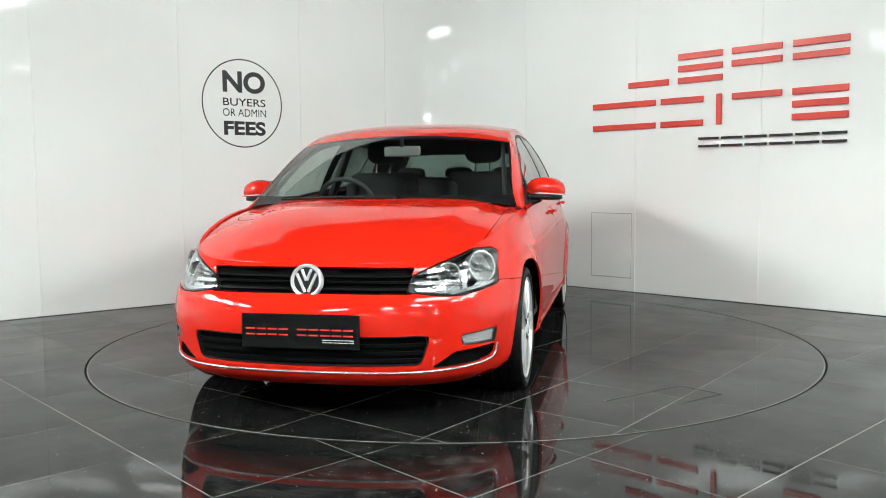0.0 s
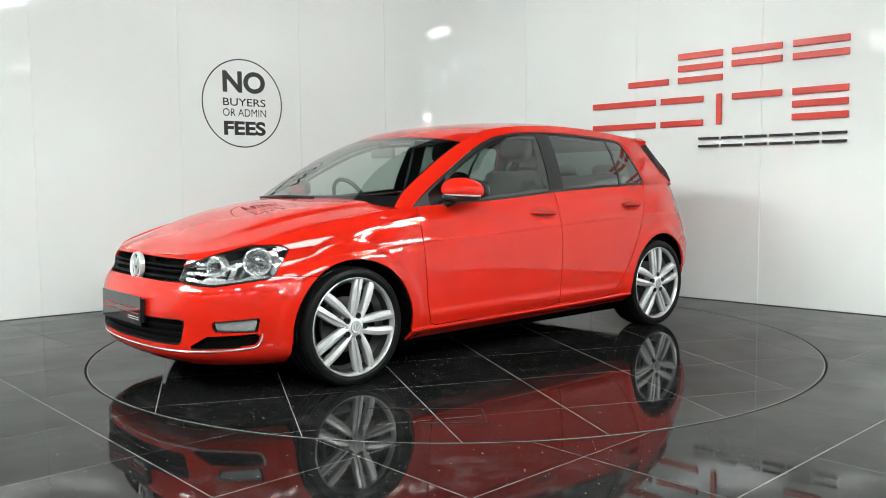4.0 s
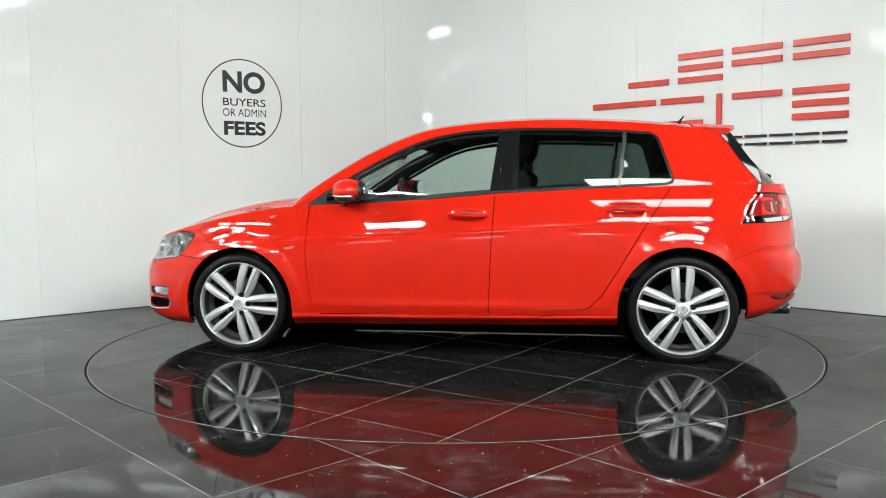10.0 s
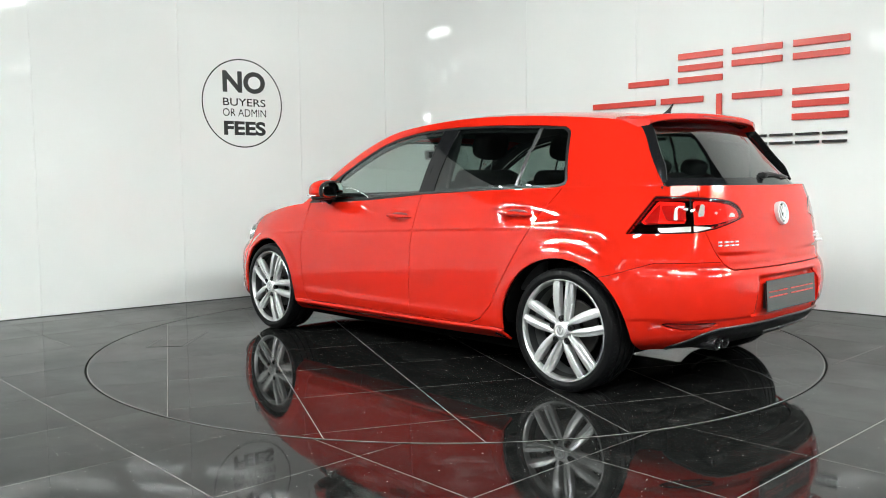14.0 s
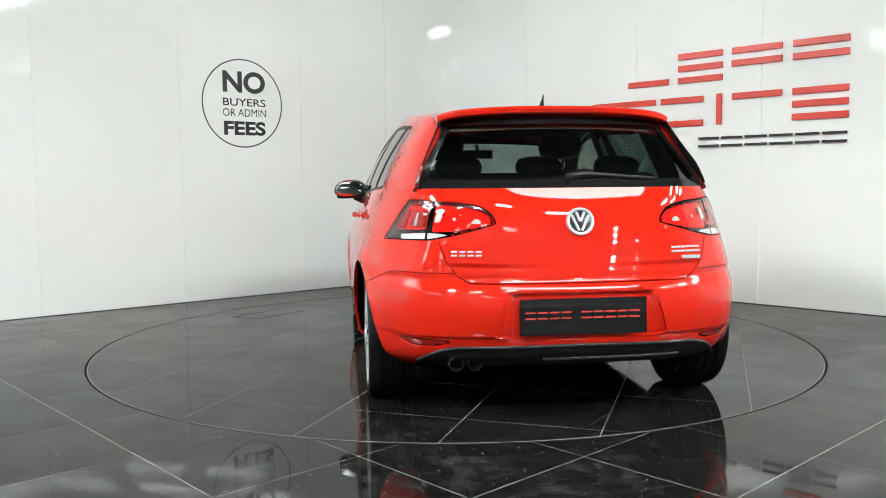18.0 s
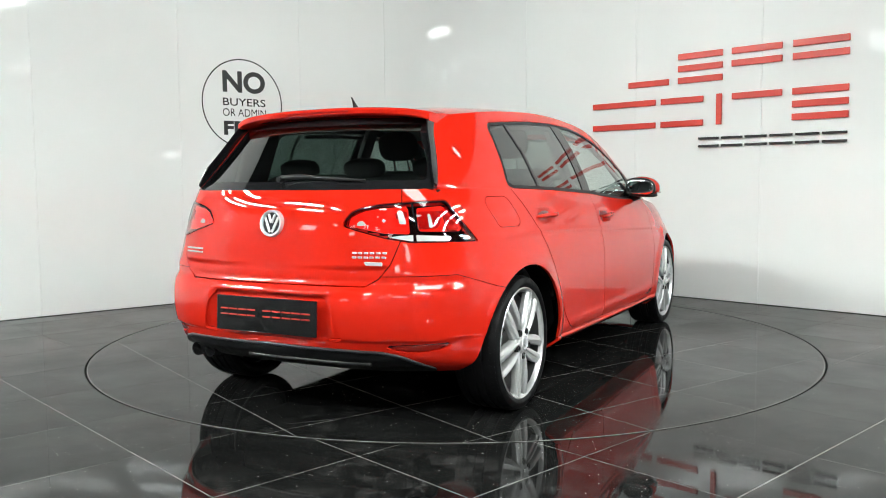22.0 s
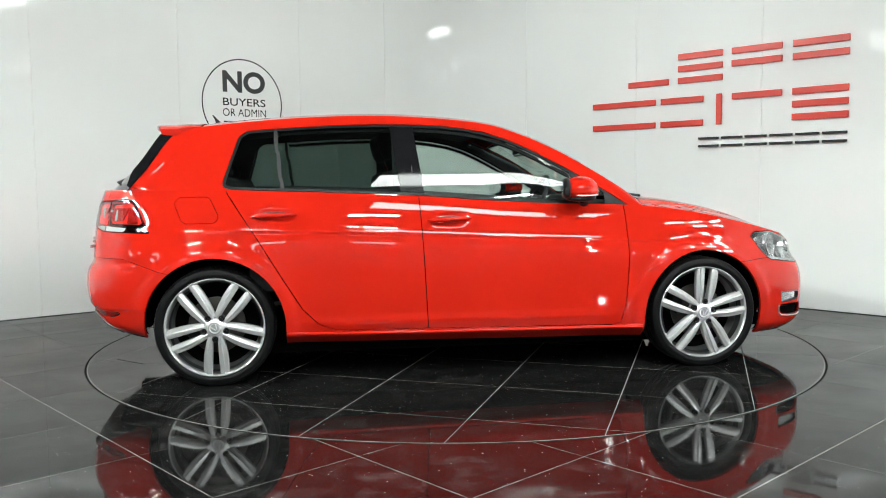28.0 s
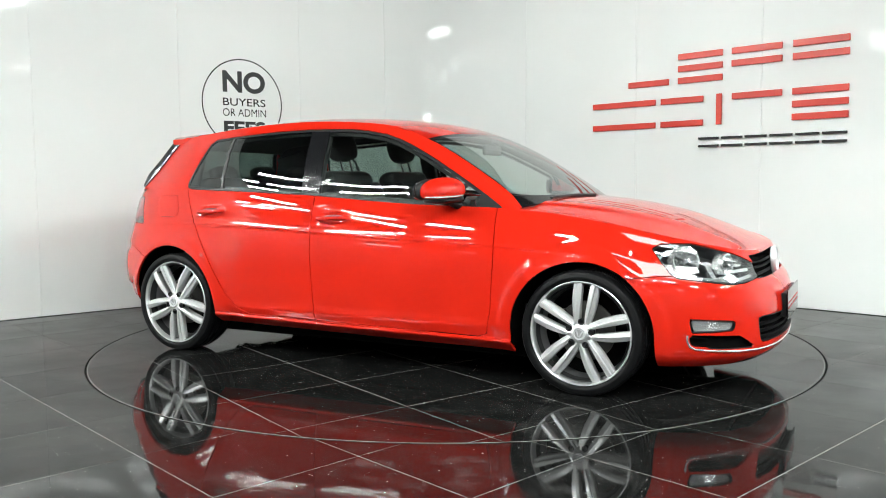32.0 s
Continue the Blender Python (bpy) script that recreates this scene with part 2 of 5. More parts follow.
def tube(points, radius, n=10, closed=False, flat=1.0):
    """A round bar along points."""
    bm = bmesh.new()
    pts = [Vector(p) for p in points]
    rings = []
    for i, p in enumerate(pts):
        a = pts[i - 1] if (i or closed) else p
        b = pts[(i + 1) % len(pts)] if (i < len(pts) - 1 or closed) else p
        d = (b - a).normalized()
        u = d.cross(Vector((0, 0, 1)))
        if u.length < 0.05:
            u = d.cross(Vector((1, 0, 0)))
        u.normalize()
        w = u.cross(d)
        r = radius[i] if isinstance(radius, (list, tuple)) else radius
        rings.append([bm.verts.new(p + u * r * math.cos(2 * math.pi * k / n) + w * r * flat * math.sin(2 * math.pi * k / n)) for k in range(n)])
    for i in range(len(rings) - (0 if closed else 1)):
        p, q = rings[i], rings[(i + 1) % len(rings)]
        for k in range(n):
            bm.faces.new((p[k], p[(k + 1) % n], q[(k + 1) % n], q[k]))
    if not closed:
        bm.faces.new(rings[0][::-1])
        bm.faces.new(rings[-1])
    return bm


class Sheet:
    """A piece of a curved sheet: cells in the sheet's own two coordinates, which can be cut along lines in space."""

    def __init__(self, f, P, F, X=None):
        self.f, self.P, self.F = f, P, F
        self.X = f(P) if X is None else X

    @staticmethod
    def grid(f, us, vs):
        U, V = np.meshgrid(us, vs, indexing="ij")
        P = np.stack([U.ravel(), V.ravel()], 1)
        n = len(vs)
        F = [(i * n + j, (i + 1) * n + j, (i + 1) * n + j + 1, i * n + j + 1) for i in range(len(us) - 1) for j in range(n - 1)]
        return Sheet(f, P, F)

    def cut(self, g):
        """The sheets where g < 0 and where g > 0."""
        val = g(self.X)
        val = np.where(np.abs(val) < 1e-7, 1e-7, val)
        neg = (val < 0).tolist()
        inside, outside, new_p, made, n0 = [], [], [], {}, len(self.P)
        for face in self.F:
            s = [neg[i] for i in face]
            if all(s):
                inside.append(face)
                continue
            if not any(s):
                outside.append(face)
                continue
            a, b = [], []
            for k, i in enumerate(face):
                j = face[(k + 1) % len(face)]
                (a if neg[i] else b).append(i)
                if neg[i] != neg[j]:
                    key = (i, j) if i < j else (j, i)
                    if key not in made:
                        t = val[key[0]] / (val[key[0]] - val[key[1]])
                        made[key] = n0 + len(new_p)
                        new_p.append(self.P[key[0]] * (1 - t) + self.P[key[1]] * t)
                    a.append(made[key])
                    b.append(made[key])
            if len(a) > 2:
                inside.append(tuple(a))
            if len(b) > 2:
                outside.append(tuple(b))
        P, X = self.P, self.X
        if new_p:
            new_p = np.array(new_p)
            P, X = np.concatenate([P, new_p]), np.concatenate([X, self.f(new_p)])
        return Sheet(self.f, P, inside, X), Sheet(self.f, P, outside, X)

    def take(self, g, gap=0.004):
        """Cut out a panel with a shut line round it: the panel and the rest."""
        inner, _ = self.cut(lambda X: g(X) + gap / 2)
        _, outer = self.cut(lambda X: g(X) - gap / 2)
        return inner, outer

    def data(self, out, rim=0.012, lift=0.0, flip=False):
        """Vertices, faces and normals; out(X): roughly the outward way at each point. rim: how deep the edges turn in."""
        used = sorted({i for f in self.F for i in f})
        back = {i: k for k, i in enumerate(used)}
        P, X = self.P[used], self.X[used]
        e = 1e-4
        du, dv = self.f(P + [e, 0]) - self.f(P - [e, 0]), self.f(P + [0, e]) - self.f(P - [0, e])
        N = np.cross(du, dv)
        N /= np.maximum(np.linalg.norm(N, axis=1), 1e-12)[:, None]
        N *= np.where((N * out(X)).sum(1) < 0, -1, 1)[:, None]
        X = X + N * lift
        faces = []
        for f in self.F:
            g = [back[i] for i in f]
            a, b, c = X[g[0]], X[g[1]], X[g[2]]
            nn = np.cross(b - a, X[g[-1]] - a) + np.cross(c - b, a - b)
            faces.append(g if float(nn @ N[g[0]]) >= 0 else g[::-1])
        V, NN = [X], [N]
        if rim:
            count = {}
            for f in faces:
                for i, j in zip(f, f[1:] + f[:1]):
                    count[(i, j)] = 1
            edges = [e2 for e2 in count if (e2[1], e2[0]) not in count]
            k = len(X)
            tops, lows, norms = [], [], []
            for i, j in edges:
                d = X[j] - X[i]
                n = np.cross(d, N[i])
                n = n / max(np.linalg.norm(n), 1e-9)
                tops += [X[i], X[j], X[j] - N[j] * rim, X[i] - N[i] * rim]
                norms += [n] * 4
                faces.append([k, k + 3, k + 2, k + 1])
                k += 4
            if tops:
                V.append(np.array(tops))
                NN.append(np.array(norms))
        V, NN = np.concatenate(V), np.concatenate(NN)
        if flip:
            V, NN = V * [1, -1, 1], NN * [1, -1, 1]
            faces = [f[::-1] for f in faces]
        return V, faces, NN


def sheet_part(name, sheets, material, parent, label="", out=None, rim=0.012, lift=0.0, sides="L"):
    """One mesh from sheets of the left half; sides: L, R (mirrored) or LR (both, in one mesh)."""
    V, F, N, k = [], [], [], 0
    for sh in sheets if isinstance(sheets, (list, tuple)) else [sheets]:
        for side in sides:
            v, f, n = sh.data(out or OUT, rim, lift, side == "R")
            V.append(v)
            N.append(n)
            F += [[i + k for i in q] for q in f]
            k += len(v)
    return mesh_part(name, np.concatenate(V), F, material, parent, label, True, np.concatenate(N))


def OUT(X):
    return np.stack([X[:, 0] * 0.25, X[:, 1], X[:, 2] * 0.15], 1)


def UP(X):
    return np.tile([0.0, 0.0, 1.0], (len(X), 1))


def outline(points, coord, round_by=0.0):
    """A signed distance to a closed line of points in the two coordinates that coord takes from space."""
    A = np.array(points, float)
    B = np.roll(A, -1, 0)

    def g(X):
        p = coord(X)
        d2, inside = np.full(len(p), 1e9), np.zeros(len(p), bool)
        for a, b in zip(A, B):
            e, w = b - a, p - a
            t = np.clip((w @ e) / max(e @ e, 1e-12), 0, 1)
            d2 = np.minimum(d2, ((w - t[:, None] * e) ** 2).sum(1))
            cross = ((a[1] > p[:, 1]) != (b[1] > p[:, 1])) & (p[:, 0] < (b[0] - a[0]) * (p[:, 1] - a[1]) / (b[1] - a[1] + 1e-12) + a[0])
            inside ^= cross
        return np.where(inside, -1, 1) * np.sqrt(d2) - round_by
    return g


def side_view(X):
    return X[:, [0, 2]]


def nose_view(X):
    return np.stack([X[:, 1] - X[:, 0], X[:, 2]], 1)


def tail_view(X):
    return np.stack([X[:, 1] + X[:, 0], X[:, 2]], 1)


# ---- the room ----
LEFT_O, LEFT_D = Vector((-2.636, 1.567, 0)), Vector((0.7727, 0.6348, 0))
RIGHT_O, RIGHT_D = Vector((2.1416, 1.8025, 0)), Vector((0.7243, -0.6895, 0))
CORNER = Vector((0.0613, 3.7828, 0))
BEND = 0.96      # length of each wall that the rounded corner takes
WALL_H = 4.0


def wall_space(o, d):
    """A space on a wall: x along it, y into it, z up."""
    into = Vector((0, 0, 1)).cross(d)
    m = Matrix.Identity(4)
    for i, v in enumerate((d, into, Vector((0, 0, 1)), o)):
        for k in range(3):
            m[k][i] = v[k]
    return m


LEFT_M, RIGHT_M = wall_space(LEFT_O, LEFT_D), wall_space(RIGHT_O, RIGHT_D)
left_end = (CORNER - LEFT_O).dot(LEFT_D) - BEND
right_end = (CORNER - RIGHT_O).dot(RIGHT_D) + BEND


def flat_wall(name, m, a, b, seams, strip=0.013):
    """A clad wall: a core, glossy panels and joint strips between them."""
    core = part(name, box((a + b) / 2, 0.075, WALL_H / 2, b - a, 0.13, WALL_H), HALL)
    core.matrix_world = m
    tagged(core, "high wall clad in glossy white panels with slim joints", kind="structure")
    ends = [a] + [s for s in seams if a < s < b] + [b]
    for p, q in zip(ends, ends[1:]):
        part("panel", box((p + q) / 2, 0.004, WALL_H / 2 + 0.002, q - p - 0.004, 0.008, WALL_H - 0.004, 0.0015, 1), WALL, core)
    for s in ends[1:-1]:
        part("joint_strip", box(s, -0.001, WALL_H / 2 + 0.002, strip, 0.006, WALL_H - 0.006, 0.0015, 1), STRIP, core)
    return core


flat_wall("wall_left", LEFT_M, -8.0, left_end, [-8 + 0.002, 0.362 - 1.181 * 6, 0.362 - 1.181 * 5, 0.362 - 1.181 * 4, 0.362 - 1.181 * 3, 0.362 - 1.181 * 2, -0.819, 0.362, 1.543], 0.007)
flat_wall("wall_right", RIGHT_M, right_end, 8.0, [-0.638, 0.531, 1.70, 2.87, 4.04, 5.21, 6.38, 7.55])


def rounded_corner():
    half = math.acos(max(-1, min(1, (-LEFT_D).dot(RIGHT_D)))) / 2
    r = BEND * math.tan(half)
    inward = Vector((LEFT_D.y, -LEFT_D.x, 0))
    c = CORNER - LEFT_D * BEND + inward * r
    a0 = math.atan2(-inward.y, -inward.x)
    inr = Vector((RIGHT_D.y, -RIGHT_D.x, 0))
    a1 = math.atan2(-inr.y, -inr.x)
    while a1 > a0:
        a1 -= 2 * math.pi
    n = 40

    def shell(r0, r1, z0, z1):
        bm = bmesh.new()
        rows = []
        for i in range(n + 1):
            t = a0 + (a1 - a0) * i / n
            d = Vector((math.cos(t), math.sin(t), 0))
            rows.append([bm.verts.new(c + d * rr + Vector((0, 0, z))) for rr, z in ((r0, z0), (r0, z1), (r1, z1), (r1, z0))])
        for p, q in zip(rows, rows[1:]):
            for k in range(4):
                bm.faces.new((p[k], q[k], q[(k + 1) % 4], p[(k + 1) % 4]))
        bm.faces.new(rows[0])
        bm.faces.new(rows[-1][::-1])
        return bm
    core = part("wall_corner", shell(r + 0.010, r + 0.14, 0, WALL_H), HALL)
    tagged(core, "rounded corner of the white wall", kind="structure")
    part("panel", shell(r, r + 0.008, 0.002, WALL_H), WALL, core, smooth=True, angle=30)
    for p, d in ((CORNER - LEFT_D * BEND, LEFT_D), (CORNER + RIGHT_D * BEND, RIGHT_D)):
        s = part("joint_strip", box(0, -0.001, WALL_H / 2 + 0.002, 0.013, 0.006, WALL_H - 0.006, 0.0015, 1), STRIP, core)
        s.matrix_world = wall_space(p, d)


rounded_corner()

# the hall round the booth: plain walls and roof
for name, c, s in (("wall_back", (0, -13.1, 3.1), (24.4, 0.2, 6.2)), ("wall_west", (-12.1, -4, 3.1), (0.2, 18, 6.2)), ("wall_east", (12.1, -4, 3.1), (0.2, 18, 6.2)), ("wall_far", (0, 5.1, 3.1), (24.4, 0.2, 6.2))):
    tagged(part(name, box(*c, *s), HALL), "plain grey hall wall", kind="structure")
tagged(part("ceiling", box(0, -4, 6.3, 24.4, 18.4, 0.2), HALL_ROOF), "dark hall roof above the booth", kind="structure")


# ---- floor tiles ----
TILE, JOINT = 0.604, 0.0034
slab = part("floor", box(0, -4, -0.0507, 24.4, 18.4, 0.1), GROUT)
tagged(slab, "polished dark granite tile floor with pale flecks", kind="structure")


def tile_mesh(size):
    bm = box(0, 0, -0.004, size, size, 0.008)
    top = [e for e in bm.edges if all(v.co.z > -0.001 for v in e.verts)]
    bmesh.ops.bevel(bm, geom=top, offset=0.0006, segments=1, profile=0.5, affect="EDGES")
    me = bpy.data.meshes.new("tile")
    bm.to_mesh(me)
    bm.free()
    me.materials.append(FLOOR)
    return me


WHOLE_TILE = tile_mesh(TILE - JOINT)


def cut_tile(m, g, parent):
    """A tile that a round edge cuts; m: its place in the plan."""
    h = (TILE - JOINT) / 2

    def f(P):
        return np.stack([m[0][0] * P[:, 0] + m[0][1] * P[:, 1] + m[0][3], m[1][0] * P[:, 0] + m[1][1] * P[:, 1] + m[1][3], np.zeros(len(P))], 1)
    keep, _ = Sheet.grid(f, np.linspace(-h, h, 13), np.linspace(-h, h, 13)).cut(g)
    if keep.F:
        v, fc, n = keep.data(UP, 0.008)
        mesh_part("tile", v, fc, FLOOR, parent, normals=n)


def lay_tiles(parent, angle, o1, o2, where, g):
    a = radians(angle)
    for i in range(-12, 13):
        for j in range(-12, 13):
            u, v = o1 + (i + 0.5) * TILE, o2 + (j + 0.5) * TILE
            x, y = u * math.cos(a) - v * math.sin(a), u * math.sin(a) + v * math.cos(a)
            if not where(x, y):
                continue
            m = pose(x, y, 0, 0, 0, angle)
            rr = [math.hypot(*(m @ Vector((p * TILE / 2, q * TILE / 2, 0))).xy) for p in (-1, 1) for q in (-1, 1)]
            near = min(max(abs(u) - TILE / 2, 0) ** 2 + max(abs(v) - TILE / 2, 0) ** 2, 1e9) ** 0.5
            if near < DISC_R < max(rr):
                cut_tile(m, g, parent)
            elif g(np.array([[x, y, 0.0]]))[0] < 0:
                ob = new("tile", WHOLE_TILE)
                ob.parent, ob.matrix_local = parent, m


def in_booth(x, y):
    p = Vector((x, y, 0))
    return y > -4.7 and abs(x) < 4.6 and (p - LEFT_O).dot(Vector((-LEFT_D.y, LEFT_D.x, 0))) < 0.44 and (p - RIGHT_O).dot(Vector((-RIGHT_D.y, RIGHT_D.x, 0))) < 0.44


lay_tiles(slab, 43.6, -1.922, -1.487, in_booth, lambda X: DISC_R + 0.012 - np.hypot(X[:, 0], X[:, 1]))



def far_tiles():
    """The same tiles over the rest of the hall floor, in one mesh."""
    a, h = radians(43.6), (TILE - JOINT) / 2
    verts, faces = [], []
    for i in range(-36, 36):
        for j in range(-36, 36):
            u, v = -1.922 + (i + 0.5) * TILE, -1.487 + (j + 0.5) * TILE
            x, y = u * math.cos(a) - v * math.sin(a), u * math.sin(a) + v * math.cos(a)
            if abs(x) > 11.6 or not -12.5 < y < 4.6 or math.hypot(x, y) < 2.8 or (in_booth(x, y) and -12 <= i <= 12 and -12 <= j <= 12):
                continue
            k = len(verts)
            for z in (0.0, -0.004):
                for p, q in ((-h, -h), (h, -h), (h, h), (-h, h)):
                    verts.append((x + p * math.cos(a) - q * math.sin(a), y + p * math.sin(a) + q * math.cos(a), z))
            faces += [(k, k + 1, k + 2, k + 3)] + [(k + 4 + e, k + 4 + (e + 1) % 4, k + (e + 1) % 4, k + e) for e in range(4)]
    return mesh_part("far_tiles", verts, faces, FLOOR, slab, "dark granite tiles of the wider hall floor", smooth=False)


far = far_tiles()
tagged(far, "dark granite tiles of the wider hall floor", kind="stuff")

# the turntable: a disc of the same tiles that turns with the car
turntable = part("turntable", lathe([(0.0001, -0.0005), (DISC_R - 0.008, -0.0005), (DISC_R - 0.008, -0.0006), (0.0001, -0.0006)], 128, "z"), GROUT)
tagged(turntable, "flush round car turntable tiled in polished dark granite", "turntable")
part("edge_ring", lathe([(DISC_R - 0.006, -0.0025), (DISC_R - 0.006, -0.0002), (DISC_R - 0.002, 0.0), (DISC_R, -0.001), (DISC_R, -0.0025)], 192, "z"), mat("edge_steel", (0.18, 0.18, 0.175), 0.6, 0.0), turntable, "thin dark steel edge ring", True)
# Flat black ring that stands in for the depth of the open groove.
part("gap_ring", lathe([(DISC_R, -0.0003), (DISC_R + 0.012, -0.0003)], 192, "z"), GAP_SHADE, turntable, "flat black ring painted as the shaded gap round the disc")
lay_tiles(turntable, 39.4, 0.0, 0.0, lambda x, y: math.hypot(x, y) < 2.7, lambda X: np.hypot(X[:, 0], X[:, 1]) - (DISC_R - 0.007))


# dark seams of a lift-out cover in the disc
for pts in (((1.870, 0.640), (1.765, 0.905), (1.560, 0.800), (1.740, 0.310)), ((-1.90, 0.40), (-2.00, 0.63))):
    for (x0, y0), (x1, y1) in zip(pts, pts[1:]):
        d = math.hypot(x1 - x0, y1 - y0)
        part("cover_seam", box(0, 0, 0.0008, d + 0.004, 0.005, 0.0014, m=pose((x0 + x1) / 2, (y0 + y1) / 2, 0, 0, 0, math.degrees(math.atan2(y1 - y0, x1 - x0)))), SEAM, turntable, "black seam of a lift-out cover")


# ---- signs and the hatch on the walls ----
def sign_bars():
    sign = new("wall_sign")
    sign.matrix_world = RIGHT_M
    tagged(sign, "raised red and black sign on the white wall", "sign")

    def bar(s0, s1, z0, z1, material):
        part("bar", box((s0 + s1) / 2, -0.011, (z0 + z1) / 2, s1 - s0, 0.018, z1 - z0, 0.0015, 1), material, sign)
    for z0, z1, cells in ((1.872, 2.132, ((-0.705, -0.300, "b"), (-0.208, 0.200, "tmb"), (0.281, 0.702, "tm"), (0.789, 1.215, "tm"))), (1.500, 1.758, ((-1.090, -0.430, "tb"), (-0.374, 0.028, "tb"), (0.288, 0.706, "t"), (0.790, 1.217, "tmb")))):
        rows = {"t": z1 - 0.028, "m": (z0 + z1) / 2, "b": z0 + 0.028}
        for s0, s1, which in cells:
            for w in which:
                bar(s0, s1, rows[w] - 0.026, rows[w] + 0.026, SIGN_RED)
    bar(0.150, 0.196, 1.503, 1.762, SIGN_RED)
    for i in range(6):
        s0 = -0.010 + i * 0.2075
        bar(s0, s0 + 0.185, 1.381, 1.401, SIGN_BLACK)
        bar(s0, s0 + 0.185, 1.316, 1.336, SIGN_BLACK)


sign_bars()


def writing(body, s0, s1, z0, z1, material, parent, name, depth=0.0012, bold=0.0):
    """Letters of the built-in font, fitted to a box on a wall."""
    cu = bpy.data.curves.new("writing", "FONT")
    cu.body, cu.offset = body, bold
    tmp = new("tmp", cu)
    bpy.context.view_layer.update()
    me = bpy.data.meshes.new_from_object(tmp.evaluated_get(bpy.context.evaluated_depsgraph_get()))
    bpy.data.objects.remove(tmp)
    co = np.array([v.co for v in me.vertices])
    lo, hi = co.min(0), co.max(0)
    for v in me.vertices:
        v.co = (s0 + (v.co.x - lo[0]) / (hi[0] - lo[0]) * (s1 - s0), -depth, z0 + (v.co.y - lo[1]) / (hi[1] - lo[1]) * (z1 - z0))
    me.materials.clear()
    me.materials.append(material)
    ob = new(name, me)
    ob.parent = parent
    return ob


def fees_roundel():
    c, z, r = 0.953, 1.768, 0.393
    bm = bmesh.new()
    n = 96
    rings = [[bm.verts.new((c + rr * math.cos(2 * math.pi * i / n), y, z + rr * 1.015 * math.sin(2 * math.pi * i / n))) for i in range(n)] for rr, y in ((r - 0.011, -0.0006), (r - 0.011, -0.0016), (r, -0.0016), (r, -0.0006))]
    for p, q in zip(rings, rings[1:]):
        for i in range(n):
            bm.faces.new((p[i], p[(i + 1) % n], q[(i + 1) % n], q[i]))
    ob = part("wall_roundel", bm, VINYL)
    ob.matrix_world = LEFT_M
    tagged(ob, "black vinyl roundel on white wall reading NO BUYERS OR ADMIN FEES", "sign")
    writing("NO", 0.760, 1.176, 1.862, 2.057, VINYL, ob, "lettering", bold=0.035)
    writing("BUYERS", 0.760, 1.176, 1.744, 1.813, VINYL, ob, "lettering", bold=0.008)
    writing("OR ADMIN", 0.756, 1.180, 1.650, 1.719, VINYL, ob, "lettering")
    writing("FEES", 0.762, 1.172, 1.480, 1.608, VINYL, ob, "lettering", bold=0.04)


fees_roundel()
hatch = part("access_hatch", box(-0.892, -0.003, 0.430, 0.430, 0.006, 0.594, 0.002, 1), WALL)
hatch.matrix_world = RIGHT_M
# Larger grey sheet behind the hatch; its rim paints the shaded joint.
part("hatch_gap", box(-0.892, -0.0012, 0.430, 0.446, 0.0024, 0.610), mat("hatch_shadow_gap", (0.42, 0.42, 0.42), 0.6), hatch)
tagged(hatch, "small white access hatch low on the white wall", "hatch")


# ---- ceiling lights ----
def ceiling_light(x, y, z, sx, sy, rz, glow=GLOW):
    lamp = new("ceiling_light")
    lamp.matrix_world = pose(x, y, z, 0, 0, rz)
    tagged(lamp, "long white light hung from the hall roof, out of view", "lamp", "ceiling lights")
    part("housing", box(0, 0, 0.03, sx + 0.03, sy + 0.03, 0.05, 0.006, 1), LAMP_BODY, lamp)
    part("diffuser", box(0, 0, 0.001, sx, sy, 0.008), glow, lamp)
    for k in (-1, 1):
        part("hanger", tube([(k * sx * 0.4, 0, 0.05), (k * sx * 0.4, 0, 6.2 - z)], 0.004, 6), STEEL, lamp)


ceiling_light(1.83, -4.28, 4.0, 2.78, 0.90, 4, GLOW_SOFT)
# Unseen side tubes, added in guessed places to light the white walls evenly.
for sx in (-1, 1):
    for x, y in ((8.1, -2.4), (8.1, -4.6), (8.1, -6.8), (10.2, -1.2), (9.3, -1.6), (9.3, -3.5), (9.3, -5.7), (10.2, -3.0)):
        ceiling_light(sx * x, y, 5.95, 1.5, 0.16, 90, GLOW_EAST if sx > 0 else GLOW_WEST)
for x, y in ((-4.4, -9.0), (1.5, -9.0), (-1.5, -10.2), (4.4, -10.2)):
    ceiling_light(x, y, 6.06, 1.1, 0.30, 0)

GLOW_WALL = mat("glint_lamp_diffuser", (0.9, 0.9, 0.9), 0.5, glow=(1.0, 0.985, 0.95), strength=LIGHT * 0.04)


def wall_lamp(x, y, z, w, h, rz, glow=GLOW_WALL):
    """A lamp added on a hall wall for its glint in the booth; rz turns its face from +x."""
    lamp = new("wall_lamp")
    lamp.matrix_world = pose(x, y, z, 0, 0, rz)
    tagged(lamp, "small white light added on the hall wall for its glint", "lamp", "hall wall lights")
    part("housing", box(-0.06, 0, 0, 0.12, w + 0.05, h + 0.05, 0.01, 1), LAMP_BODY, lamp)
    part("diffuser", box(0.004, 0, 0, 0.012, w, h, 0.004, 1), glow, lamp)


GLOW_SPOT = mat("spot_bulb", (0.9, 0.9, 0.9), 0.5, glow=(1.0, 0.99, 0.96), strength=11.0)


